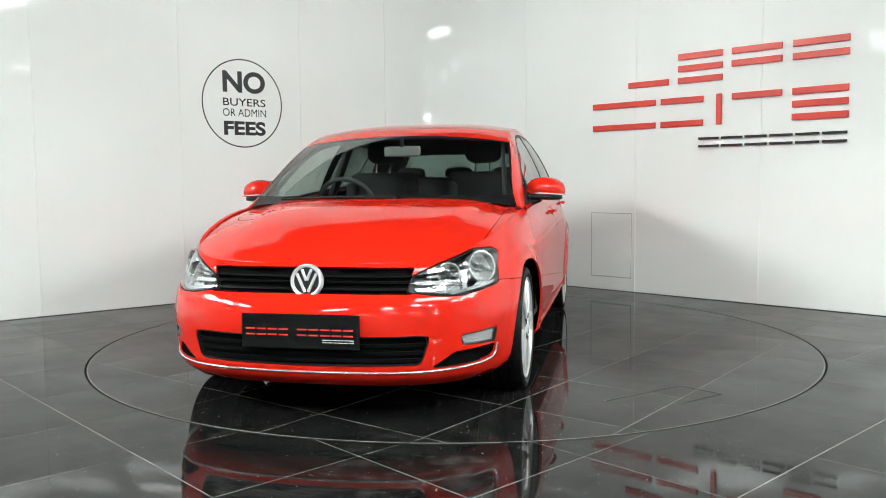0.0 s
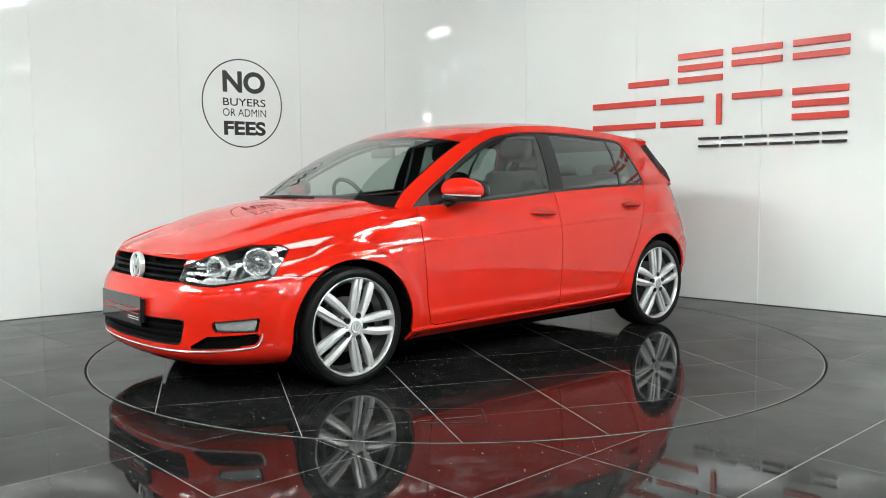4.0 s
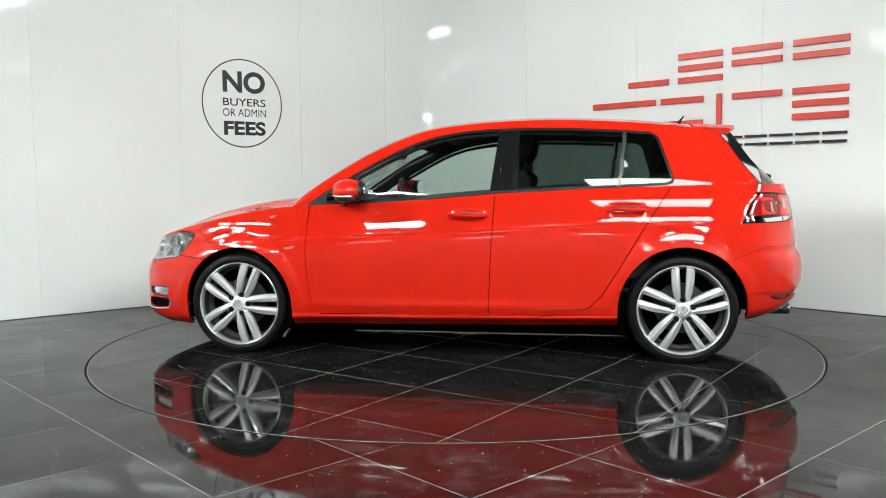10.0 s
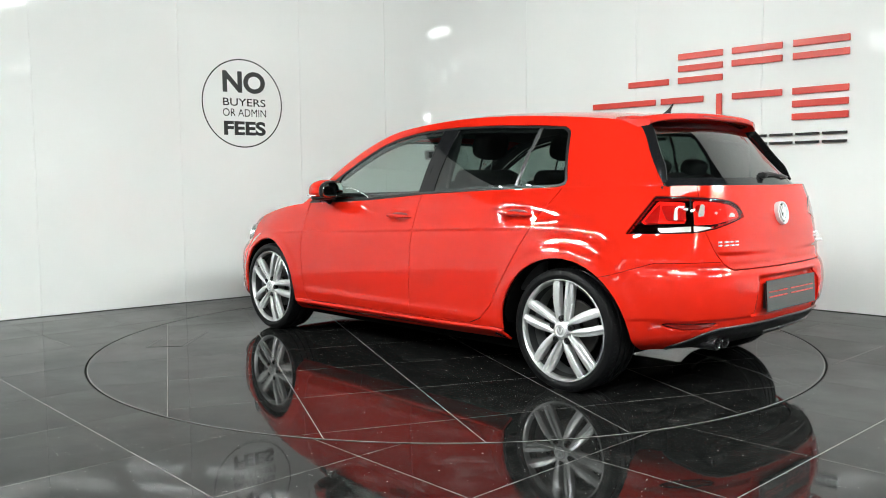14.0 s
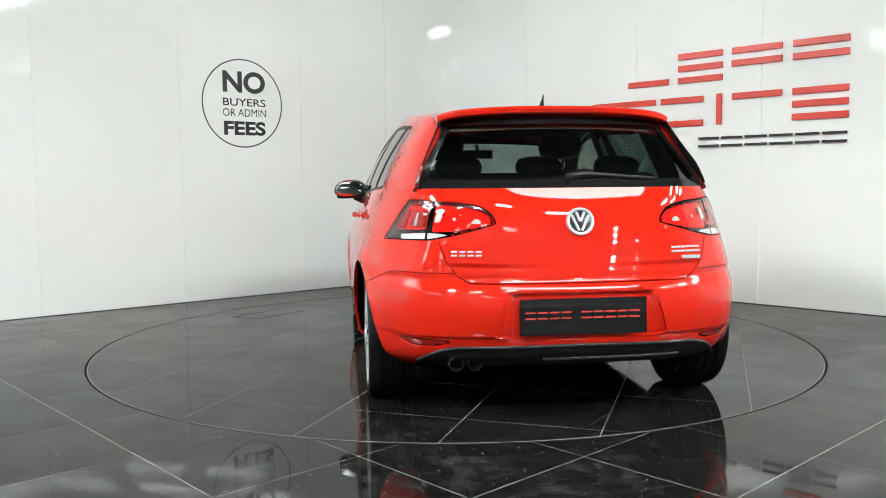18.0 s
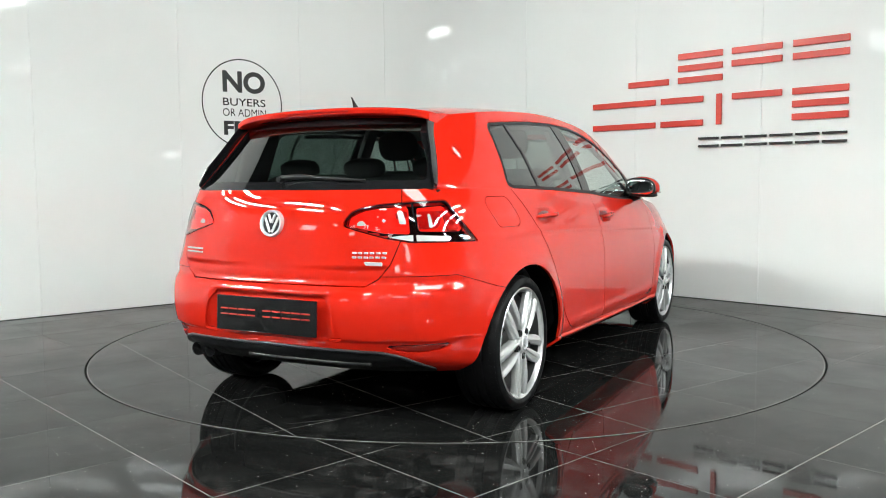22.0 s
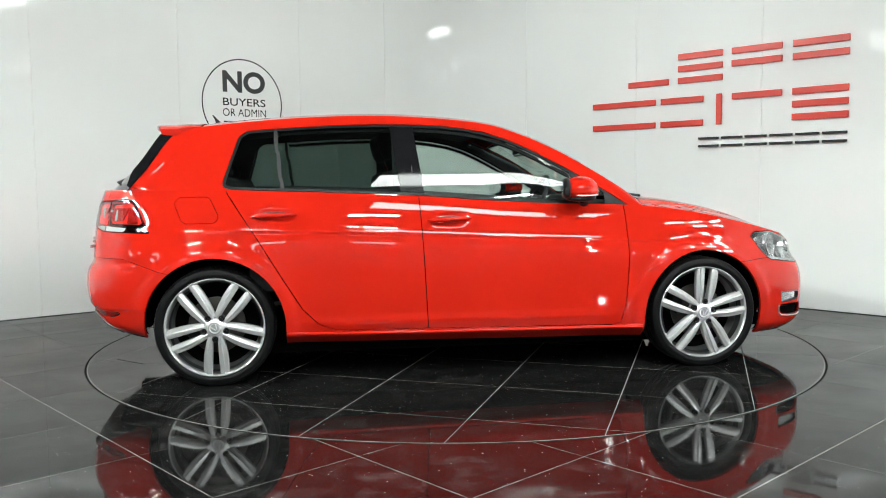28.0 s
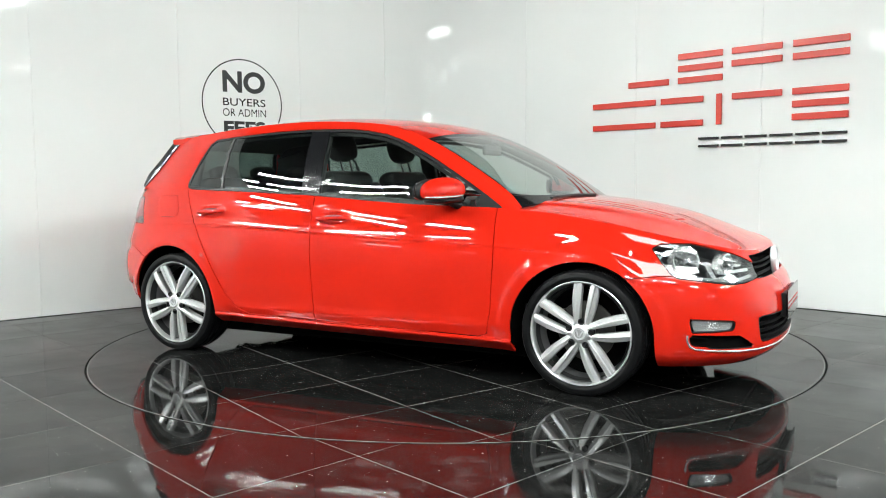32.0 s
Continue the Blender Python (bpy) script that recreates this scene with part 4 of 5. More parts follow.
rear_glass, c_edge = rear_all.take(lambda X: np.abs(X[:, 1]) - rear_w(X[:, 2]) + 0.012, 0.004)
c_edge = c_edge.cut(lambda X: X[:, 2] - 1.022)[1]
rear_clear, rear_band = rear_glass.cut(lambda X: np.maximum(np.abs(X[:, 1]) - rear_w(X[:, 2]) + 0.040, np.maximum(X[:, 2] - 1.295, 1.045 - X[:, 2])))
sheet_part("windscreen", screen_glass, GLASS, car, "clear windscreen", UP, 0, sides="LR").visible_shadow = False
sheet_part("windscreen_edge", screen_edge, BLACK_GLOSS, car, "black border of the windscreen", UP, 0.006, sides="LR")
sheet_part("rear_window", rear_clear, GLASS_DARK, car, "dark tinted rear window", OUT, 0, sides="LR").visible_shadow = False
sheet_part("rear_window_edge", rear_band, BLACK_GLOSS, car, "black border of the rear window", OUT, 0.006, sides="LR")
sheet_part("roof", roof_sheet, PAINT, car, "red roof", UP, 0.008, sides="LR")
lining = Sheet.grid(top, np.linspace(5.3, 11.2, 40), np.linspace(0, 1, 14))
sheet_part("headliner", lining, HEADLINER, car, "grey roof lining", UP, 0, -0.03, "LR")

# flank of the glasshouse: pillars, trims and panes
flank_all = Sheet.grid(flank, np.linspace(0, 13, 200), np.linspace(0, 1, 46))
DLO = outline([(0.905, 0.896), (0.750, 0.893), (0.30, 0.925), (-0.267, 0.969), (-0.80, 0.993), (-1.225, 1.008), (-1.268, 1.020), (-1.272, 1.045), (-1.195, 1.288), (-1.155, 1.318), (-1.02, 1.329),
               (-0.70, 1.348), (-0.41, 1.354), (-0.26, 1.351), (-0.12, 1.345), (0.0, 1.331), (0.12, 1.309), (0.24, 1.271), (0.33, 1.232), (0.42, 1.187), (0.50, 1.144), (0.60, 1.089), (0.70, 1.030), (0.80, 0.968), (0.88, 0.915)], side_view)
dlo, rails = flank_all.take(DLO, 0.003)
glass_in = lambda X: DLO(X) + 0.014


def bar_line(x0, z0, x1, z1, half):
    """The band of that half width along a line in the side view."""
    d = np.array([x1 - x0, z1 - z0])
    d /= np.linalg.norm(d)
    return lambda X: np.abs((X[:, 0] - x0) * d[1] - (X[:, 2] - z0) * d[0]) - half


def separate(sh):
    """The unconnected pieces of a sheet, each as a sheet."""
    root = {}

    def find(i):
        while root.setdefault(i, i) != i:
            i = root[i]
        return i
    for f in sh.F:
        for i in f[1:]:
            root[find(i)] = find(f[0])
    groups = {}
    for f in sh.F:
        groups.setdefault(find(f[0]), []).append(f)
    return [Sheet(sh.f, sh.P, fs, sh.X) for fs in groups.values()]


panes, trim = dlo.cut(glass_in)
b_pillar, panes = panes.cut(bar_line(-0.288, 0.975, -0.332, 1.33, 0.062))
_, b_pillar = b_pillar.cut(bar_line(-0.270, 0.975, -0.314, 1.33, 0.003))     # gap between the doors
rear_panes, front_panes = panes.cut(lambda X: X[:, 0] + 0.3)
divider, rear_panes = rear_panes.cut(bar_line(-0.965, 0.99, -1.005, 1.32, 0.011))
quarter_pane, rear_pane = rear_panes.cut(lambda X: X[:, 0] + 0.98)
sail, front_panes = front_panes.cut(bar_line(0.668, 0.89, 0.585, 1.10, 0.013))
tri_pane, front_pane = front_panes.cut(lambda X: 0.62 - X[:, 0])
mirror_sail, tri_pane = tri_pane.cut(lambda X: 0.765 - X[:, 0])
for sd in "LR":
    sheet_part("side_rail", rails, PAINT, car, "red pillars and roof rail", rim=0.006, sides=sd)
    sheet_part("pillar_cover", pillar, PAINT, car, "", UP, 0.006, sides=sd)
    sheet_part("rear_pillar_edge", c_edge, PAINT, car, "", OUT, 0.006, sides=sd)
    sheet_part("pillar_lining", rails, TRIM, car, "dark inner lining", rim=0, lift=-0.016, sides=sd)
    sheet_part("pillar_lining", pillar, TRIM, car, "dark inner lining", UP, 0, -0.016, sides=sd)
    sheet_part("window_trim", trim, BLACK_PLASTIC, car, "black rubber window surround", rim=0.008, sides=sd)
    for piece in separate(b_pillar):
        sheet_part("pillar_trim", piece, BLACK_GLOSS, car, "gloss black door pillar", rim=0.006, sides=sd)
    sheet_part("window_divider", divider, DIVIDER, car, "dark bar between the rear panes", rim=0.006, lift=0.002, sides=sd)
    sheet_part("window_divider", sail, BLACK_PLASTIC, car, "black bar ahead of the door window", rim=0.006, lift=0.002, sides=sd)
    sheet_part("mirror_sail", mirror_sail, BLACK_PLASTIC, car, "black triangle at the foot of the mirror", rim=0.006, sides=sd)
    frame_f, _ = front_pane.cut(lambda X: -(DLO(X) + 0.031))
    frame_r, _ = rear_pane.cut(lambda X: -(DLO(X) + 0.031))
    for piece in separate(frame_f) + separate(frame_r):
        sheet_part("door_frame", piece, BLACK_PLASTIC, car, "black door window frame", rim=0.012, lift=-0.016, sides=sd)
    for nm, sh, mt in (("front_window", front_pane, GLASS), ("rear_side_window", rear_pane, GLASS_DARK), ("quarter_window", quarter_pane, GLASS_DARK), ("corner_window", tri_pane, GLASS)):
        if sh.F:
            sheet_part(nm, sh, mt, car, rim=0, lift=-0.003, sides=sd).visible_shadow = False


# roof spoiler
def spoiler():
    bm = bmesh.new()
    rows = []
    n = 41
    for i in range(n):
        q = -1 + 2 * i / (n - 1)
        y = 0.540 * q
        back = -1.682 + 0.075 * abs(q) ** 3.2
        z0 = 1.382 - 0.024 * abs(q) ** 2.4 - 0.016 * abs(q) ** 14
        sec = [(-1.40, z0 + 0.002), (-1.48, z0 + 0.001), (back + 0.10, z0 - 0.005), (back + 0.012, z0 - 0.007), (back + 0.003, z0 - 0.011), (back, z0 - 0.017), (back + 0.003, z0 - 0.034), (back + 0.010, z0 - 0.039), (back + 0.05, z0 - 0.042), (back + 0.11, z0 - 0.050)]
        rows.append([bm.verts.new((x, y, z)) for x, z in sec])
    for p, q in zip(rows, rows[1:]):
        for k in range(len(p) - 1):
            bm.faces.new((p[k], p[k + 1], q[k + 1], q[k]))
    bm.faces.new(rows[0])
    bm.faces.new(rows[-1][::-1])
    return bm


spoiler_ob = part("roof_spoiler", spoiler(), PAINT, car, "red roof spoiler", True, 35)
part("brake_light", box(-1.676, 0, 1.357, 0.012, 0.34, 0.009, 0.003, 1), LAMP_DARK, spoiler_ob, "slim red high brake light")


# black blades that flank the rear window
def side_blade(sg):
    bm = bmesh.new()
    rows = []
    for u in np.linspace(10.95, 12.93, 15):
        x, y, z = rail(u)
        e = rail(u + 0.02) - rail(u - 0.02)
        d = math.hypot(e[0], e[2])
        bx, bz = e[2] / d, -e[0] / d      # backwards, square to the pillar's edge
        w = 0.052 * min(1, (u - 10.8) / 0.4) * min(1, (13.25 - u) / 0.7)
        y += 0.003
        sec = [(0.004, 0.0), (w * 0.6, -0.002), (w, -0.008), (w, -0.014), (w * 0.4, -0.012), (0.0, -0.010)]
        rows.append([bm.verts.new((x + bx * p, sg * (y + q), z + bz * p)) for p, q in sec])
    for p, q in zip(rows, rows[1:]):
        for k in range(len(p)):
            bm.faces.new((p[k], p[(k + 1) % len(p)], q[(k + 1) % len(p)], q[k]))
    bm.faces.new(rows[0])
    bm.faces.new(rows[-1])
    return bm


for sg in (1, -1):
    part("side_blade", side_blade(sg), BLACK_GLOSS, car, "gloss black blade beside the rear window", True, 40)


# wheels
def tyre():
    side = [(0.250, 0.095), (0.257, 0.102), (0.268, 0.108), (0.276, 0.1085), (0.2775, 0.1078), (0.286, 0.107), (0.296, 0.102), (0.3025, 0.092), (0.305, 0.078)]
    prof = [(r, -a) for r, a in side]
    for g in (-0.045, 0.0, 0.045):
        prof += [(0.306, g - 0.012), (0.299, g - 0.009), (0.299, g + 0.001), (0.306, g + 0.004)]
    prof += side[::-1]
    return lathe(prof, 96)


def tread_blocks():
    bm = bmesh.new()
    for i in range(72):
        t = 2 * math.pi * i / 72
        for s in (-1, 1):
            b = box(0, 0, 0, 0.018, 0.026, 0.006, 0.0, m=Matrix.Rotation(t, 4, "Y") @ Matrix.Translation((0, s * 0.083, 0.3012)) @ Matrix.Rotation(-s * 0.28, 4, "X"))
            me = bpy.data.meshes.new("t")
            b.to_mesh(me)
            b.free()
            bm.from_mesh(me)
            bpy.data.meshes.remove(me)
    return bm


def spoke(sign):
    """One blade of a pair, from the hub to the rim: a high inner facet, a crease and a lower outer facet; y is outwards."""
    bm = bmesh.new()
    rows = []
    for q in np.linspace(0, 1, 13):
        r = 0.040 + q * 0.206
        mid = 0.0225 + 0.0195 * q ** 0.8 + 0.004 * math.sin(q * math.pi)
        half = 0.0135 + 0.0090 * q + 0.0045 * math.sin(q * math.pi)
        face = 0.031 - 0.005 * q + 0.007 * math.sin(q * math.pi)
        deep = face - 0.042 + 0.006 * q
        crest = -0.15 + 0.30 * q
        sec = ((-1, deep), (-1, face - 0.009), (-0.86, face - 0.0035), (crest - 0.16, face + 0.0010), (crest, face), (crest + 0.10, face - 0.0085), (0.82, face - 0.0115), (1, face - 0.018), (1, deep))
        rows.append([bm.verts.new((sign * (mid + a * half), b, r)) for a, b in sec])
    for p, q in zip(rows, rows[1:]):
        for k in range(len(p) - 1):
            bm.faces.new((p[k], p[k + 1], q[k + 1], q[k]))
    bm.faces.new(rows[0])
    bm.faces.new(rows[-1])
    return bm


def wheel():
    """A wheel with y outwards, its centre at the origin."""
    barrel = lathe([(0.236, -0.09), (0.232, -0.02), (0.226, 0.045), (0.230, 0.085)], 72)
    w = part("wheel", barrel, ALLOY_DARK, car, "silver alloy wheel with five double spokes", True)
    lip = lathe([(0.229, 0.040), (0.238, 0.062), (0.2425, 0.090), (0.2460, 0.100), (0.2505, 0.1040), (0.2538, 0.1015), (0.253, 0.090)], 96)
    part("rim", lip, ALLOY, w, "bright silver rim", True, 50)
    part("rim_well", lathe([(0.2285, 0.042), (0.2255, 0.030), (0.2215, 0.0), (0.2185, -0.03)], 72), ALLOY_WELL, w, "silver inner face of the rim", True)
    part("tyre", join(tyre(), tread_blocks()), RUBBER, w, "black tyre", True, 30)
    hub = lathe([(0.030, 0.110), (0.038, 0.109), (0.050, 0.100), (0.060, 0.090), (0.063, 0.060), (0.056, 0.02)], 40)
    part("hub", hub, ALLOY, w, "", True, 50)
    for k in range(5):
        a = Matrix.Rotation(2 * math.pi * k / 5, 4, "Y")
        for s in (-1, 1):
            b = spoke(s)
            b.transform(a @ Matrix.Translation((0, 0.072, 0)))
            part("spoke", b, ALLOY, w, "", True, 20)
        c = lathe([(0.0001, 0.1075), (0.0075, 0.1075), (0.0090, 0.105), (0.0090, 0.085)], 12)
        c.transform(Matrix.Rotation(2 * math.pi * k / 5, 4, "Y") @ Matrix.Translation((0, 0, 0.059)))
        part("wheel_bolt", c, BLACK_GLOSS, w, "", True)
        r = lathe([(0.0092, 0.1035), (0.0145, 0.1070), (0.0158, 0.1060), (0.0158, 0.086)], 20)
        r.transform(Matrix.Rotation(2 * math.pi * k / 5, 4, "Y") @ Matrix.Translation((0, 0, 0.059)))
        part("bolt_recess", r, BLACK_PLASTIC, w, "", True)
    part("centre_cap", lathe([(0.0001, 0.1125), (0.023, 0.1125), (0.0245, 0.1145), (0.030, 0.1145), (0.034, 0.109)], 32), BRIGHT, w, "round silver centre cap", True)
    part("cap_face", lathe([(0.0001, 0.1131), (0.0205, 0.1131)], 24), mat("cap_grey", (0.20, 0.20, 0.205), 0.4, 0.3), w)
    for k in (-1, 1):
        part("cap_bar", box(0, 0, 0, 0.0065, 0.003, 0.030, 0.001, 1, pose(k * 0.0085, 0.1135, 0, 0, k * 22, 0)), BRIGHT, w)
    part("brake_disc", lathe([(0.0001, 0.016), (0.06, 0.016), (0.062, 0.002), (0.145, 0.002), (0.147, -0.004), (0.145, -0.012), (0.06, -0.012)], 48), STEEL, w, "", True)
    part("caliper", box(0.105, -0.004, 0.06, 0.055, 0.06, 0.12, 0.012, 2, Matrix.Rotation(0.3, 4, "Y")), BLACK_PLASTIC, w)
    # Black disc behind the spokes that paints the dark inside of the wheel.
    part("wheel_back", lathe([(0.0001, -0.05), (0.230, -0.05)], 40), DARK, w)
    return w


first = wheel()
spots = [(WX, 0.760, 0), (-WX, 0.756, 0), (WX, -0.760, 180), (-WX, -0.756, 180)]
spins = (-19, 0, -7, 36)
for i, ((x, y, rz), spin) in enumerate(zip(spots, spins)):
    m = pose(x, y, WR, 0, 0, rz) @ pose(0, 0, 0, 0, spin, 0)
    if i == 0:
        first.matrix_local = m
    else:
        copy_thing(first, m)
_lx, _ly, _lz = ring(2, _t)
for x in (WX, -WX):      # arch liners
    for s in (1, -1):
        bm = bmesh.new()
        n = 28
        rows = []
        for i in range(n + 1):
            t = math.pi * (-0.14 + 1.28 * i / n)
            r_liner = 0.361 if x > 0 else 0.371
            c, z = math.cos(t) * r_liner, max(math.sin(t) * r_liner, -0.095 if x > 0 else 0.0)
            if z < 0:
                c = math.copysign(r_liner, c)
            edge_y = float(np.interp(-(x + c), -_lx, _ly)) - (0.020 if z > 0.03 else 0.05)
            rows.append([bm.verts.new((x + c, s * y, WZ + z)) for y in (0.50, edge_y)])
        for p, q in zip(rows, rows[1:]):
            bm.faces.new((p[0], p[1], q[1], q[0]))
        bm.faces.new([r[0] for r in rows])
        part("arch_liner", bm, DARK, car, "black wheel arch liner", True)
# Plain black boxes, sized and placed to block light under the car.
part("underbody", box(0, 0, 0.29, 3.40, 1.00, 0.18, 0.04, 2), DARK, car, "black underbody")
part("underbody", box(0, 0, 0.201, 2.34, 1.282, 0.168, 0.012, 2), DARK, car, "black floor pan")
part("underbody", box(1.40, 0, 0.190, 1.10, 1.22, 0.024, 0.008, 1), DARK, car, "black front undertray")
part("underbody", box(-1.24, 0, 0.222, 0.62, 1.282, 0.09, 0.02, 2), DARK, car, "black rear undertray")


# Axle boxes, added to block the bright gaps beside the rear wheels.
for sg in (1, -1):
    part("underbody", box(-1.30, sg * 0.31, 0.24, 0.16, 0.62, 0.10, 0.03, 2), DARK, car, "black rear axle")


# ---- lamps, grilles, badges ----
def on_sheet(sh, coord, a, b):
    """The point of a sheet nearest to a place in a view of it, and its outward normal."""
    used = np.array(sorted({i for f in sh.F for i in f}))
    q = coord(sh.X[used])
    i = used[((q[:, 0] - a) ** 2 + (q[:, 1] - b) ** 2).argmin()]
    P = sh.P[i:i + 1]
    n = np.cross((sh.f(P + [1e-4, 0]) - sh.f(P - [1e-4, 0]))[0], (sh.f(P + [0, 1e-4]) - sh.f(P - [0, 1e-4]))[0])
    n = n / np.linalg.norm(n)
    return sh.X[i], n if n @ OUT(sh.X[i:i + 1])[0] > 0 else -n


def facing(p, n, sg):
    """A space at p, mirrored to the side sg, whose z points along n."""
    p, n = Vector((p[0], p[1] * sg, p[2])), Vector((n[0], n[1] * sg, n[2]))
    return Matrix.Translation(p) @ n.to_track_quat("Z", "Y").to_matrix().to_4x4()


for sd, sg in (("L", 1), ("R", -1)):
    lamp = sheet_part("headlight", head_lens, LAMP_GREY, car, "clear headlight with chrome reflectors", rim=0, lift=-0.085, sides=sd)
    lens = sheet_part("lens", head_lens, LENS, lamp, "clear lens", rim=0, sides=sd)
    lens.visible_shadow = False
    edge, _ = head_lens.cut(lambda X: -(HEADLAMP(X) + 0.005))
    sheet_part("lens_edge", edge, BLACK_PLASTIC, lamp, "", rim=0.010, lift=-0.001, sides=sd)
    sheet_part("lens_wall", edge, LAMP_GREY, lamp, "", rim=0.078, lift=-0.006, sides=sd)
    for c, z, r, turn in ((-1.070, 0.664, 0.064, 0.3), (-1.365, 0.640, 0.046, 0.55)):
        P, n = on_sheet(head_lens, nose_view, c, z)
        n = (n * (1 - turn) + np.array([1.0, 0, 0]) * turn)
        m = facing(P - n * 0.012, n, sg)
        part("reflector", lathe([(0.0001, -0.055), (r * 0.4, -0.052), (r * 0.75, -0.032), (r * 0.95, -0.008), (r, 0.002), (r * 1.06, 0.002), (r * 1.06, -0.05)], 15, "z", m), LAMP_CHROME, lamp, "faceted chrome reflector bowl")
        part("lamp_ring", lathe([(r * 1.04, 0.0), (r * 1.06, 0.004), (r * 1.12, 0.003), (r * 1.14, -0.02)], 32, "z", m), LAMP_CHROME, lamp, "pale daytime light surround")
        part("bulb", lathe([(0.0001, -0.006), (0.012, -0.008), (0.016, -0.022), (0.012, -0.054)], 16, "z", m), LAMP_GREY, lamp, "dark bulb cap", True)
        part("bowl_divider", box(0, 0, -0.020, 0.006, r * 1.9, 0.028, 0.001, 1, m @ pose(0, 0, 0, 0, 0, 65)), LAMP_GREY, lamp)
    for pts, d in (([(-1.58, 0.580), (-1.35, 0.563), (-0.99, 0.592), (-0.975, 0.604), (-1.35, 0.576), (-1.57, 0.591)], 0.012), ([(-1.57, 0.642), (-1.33, 0.668), (-1.33, 0.684), (-1.55, 0.660)], 0.020),
                   ([(-1.58, 0.604), (-1.27, 0.606), (-1.27, 0.617), (-1.575, 0.617)], 0.016), ([(-1.27, 0.578), (-1.23, 0.580), (-1.19, 0.655), (-1.215, 0.665)], 0.024), ([(-1.50, 0.626), (-1.42, 0.628), (-1.42, 0.640), (-1.50, 0.636)], 0.022),
                   ([(-1.46, 0.586), (-1.31, 0.580), (-1.26, 0.598), (-1.42, 0.604)], 0.034), ([(-1.20, 0.590), (-1.02, 0.602), (-0.985, 0.640), (-1.14, 0.602)], 0.034), ([(-1.30, 0.622), (-1.17, 0.646), (-1.165, 0.664), (-1.30, 0.640)], 0.030),
                   ([(-1.02, 0.700), (-0.93, 0.690), (-0.95, 0.715), (-1.04, 0.722)], 0.030)):
        strip, _ = head_lens.cut(outline(pts, nose_view))
        if not strip.F:
            continue
        sheet_part("chrome_trim", strip, LAMP_CHROME, lamp, "", rim=0.02, lift=-d, sides=sd)

    fog = sheet_part("fog_light", fog_area, BLACK_PLASTIC, car, "fog light in a black recess", rim=0, lift=-0.03, sides=sd)
    sheet_part("recess_edge", fog_area.cut(lambda X: -(FOG(X) + 0.004))[0], BLACK_PLASTIC, fog, rim=0.03, sides=sd)
    fl, _ = fog_area.cut(outline([(-1.325, 0.378), (-1.315, 0.347), (-1.065, 0.340), (-1.045, 0.389)], nose_view, 0.003))
    sheet_part("fog_lens", fl, LAMP_CHROME, fog, "clear fog lamp lens", rim=0.02, lift=-0.012, sides=sd)
    fg = sheet_part("side_vent", fog_low, GRILLE_BLACK, car, "black slatted side vent", rim=0, lift=-0.035, sides=sd)
    for k in range(4):
        z0 = 0.266 + k * 0.0145
        sl, _ = fog_low.cut(lambda X, z0=z0: np.maximum(np.abs(X[:, 2] - z0) - 0.0042, FOG_GRILLE(X) + 0.004))
        if sl.F:
            sheet_part("slat", sl, GRILLE_BLACK, fg, rim=0.02, lift=-0.008, sides=sd)

    tl = sheet_part("tail_light", lamp_area, LAMP_DARK, car, "red wraparound tail light with clear lower strip", rim=0, lift=-0.022, sides=sd)
    sheet_part("lens", lamp_area, LENS_RED, tl, "glossy red lens", rim=0.02, sides=sd).visible_shadow = False
    whites, _ = lamp_area.cut(outline([(-1.43, 0.820), (-1.29, 0.801), (-1.055, 0.796), (-1.045, 0.816), (-1.27, 0.825)], tail_view))
    for piece in separate(whites.cut(lambda X: np.abs(tail_view(X)[:, 0] + 1.262) - 0.010)[1]):
        sheet_part("reverse_strip", piece, LAMP_CLEAR, tl, "clear white lower strip", rim=0.004, lift=0.0015, sides=sd)
    # a glowing-red horseshoe chamber on the flank, a broad one on the tailgate
    for pts in ([(-1.625, 0.866), (-1.605, 0.900), (-1.54, 0.924), (-1.44, 0.937), (-1.285, 0.945), (-1.285, 0.832), (-1.44, 0.836), (-1.56, 0.854)], [(-1.230, 0.936), (-1.06, 0.944), (-0.99, 0.885), (-0.935, 0.838), (-1.230, 0.843)]):
        blk, _ = lamp_area.cut(outline(pts, tail_view))
        sheet_part("lamp_chamber", blk, LAMP_RED, tl, "bright red lamp chamber", rim=0.015, lift=-0.014, sides=sd)
    for pts in ([(-1.225, 0.856), (-1.105, 0.856), (-1.075, 0.918), (-1.225, 0.918)], [(-1.36, 0.893), (-1.295, 0.893), (-1.295, 0.922), (-1.36, 0.914)], [(-1.05, 0.845), (-0.965, 0.842), (-1.03, 0.90), (-1.07, 0.925)]):
        blk, _ = lamp_area.cut(outline(pts, tail_view, 0.003))
        sheet_part("lamp_core", blk, LAMP_DARK, tl, "dark red lamp core", rim=0.01, lift=-0.006, sides=sd)
    # Pale patches laid on the lens, painted as white reflections.
    for pts in ([(-1.395, 0.872), (-1.44, 0.897), (-1.475, 0.905), (-1.450, 0.890), (-1.43, 0.874)], [(-1.300, 0.868), (-1.345, 0.870), (-1.352, 0.925), (-1.325, 0.925)], [(-1.57, 0.862), (-1.52, 0.866), (-1.54, 0.884), (-1.575, 0.880)], [(-1.17, 0.850), (-1.145, 0.850), (-1.155, 0.905), (-1.175, 0.912)], [(-1.245, 0.893), (-1.205, 0.893), (-1.205, 0.905), (-1.245, 0.907)]):
        facet, _ = lamp_area.cut(outline(pts, tail_view))
        if facet.F:
            sheet_part("lamp_glint", facet, LAMP_PALE, tl, "pale patch painted as a reflection on the lens", rim=0.001, lift=0.0006, sides=sd)
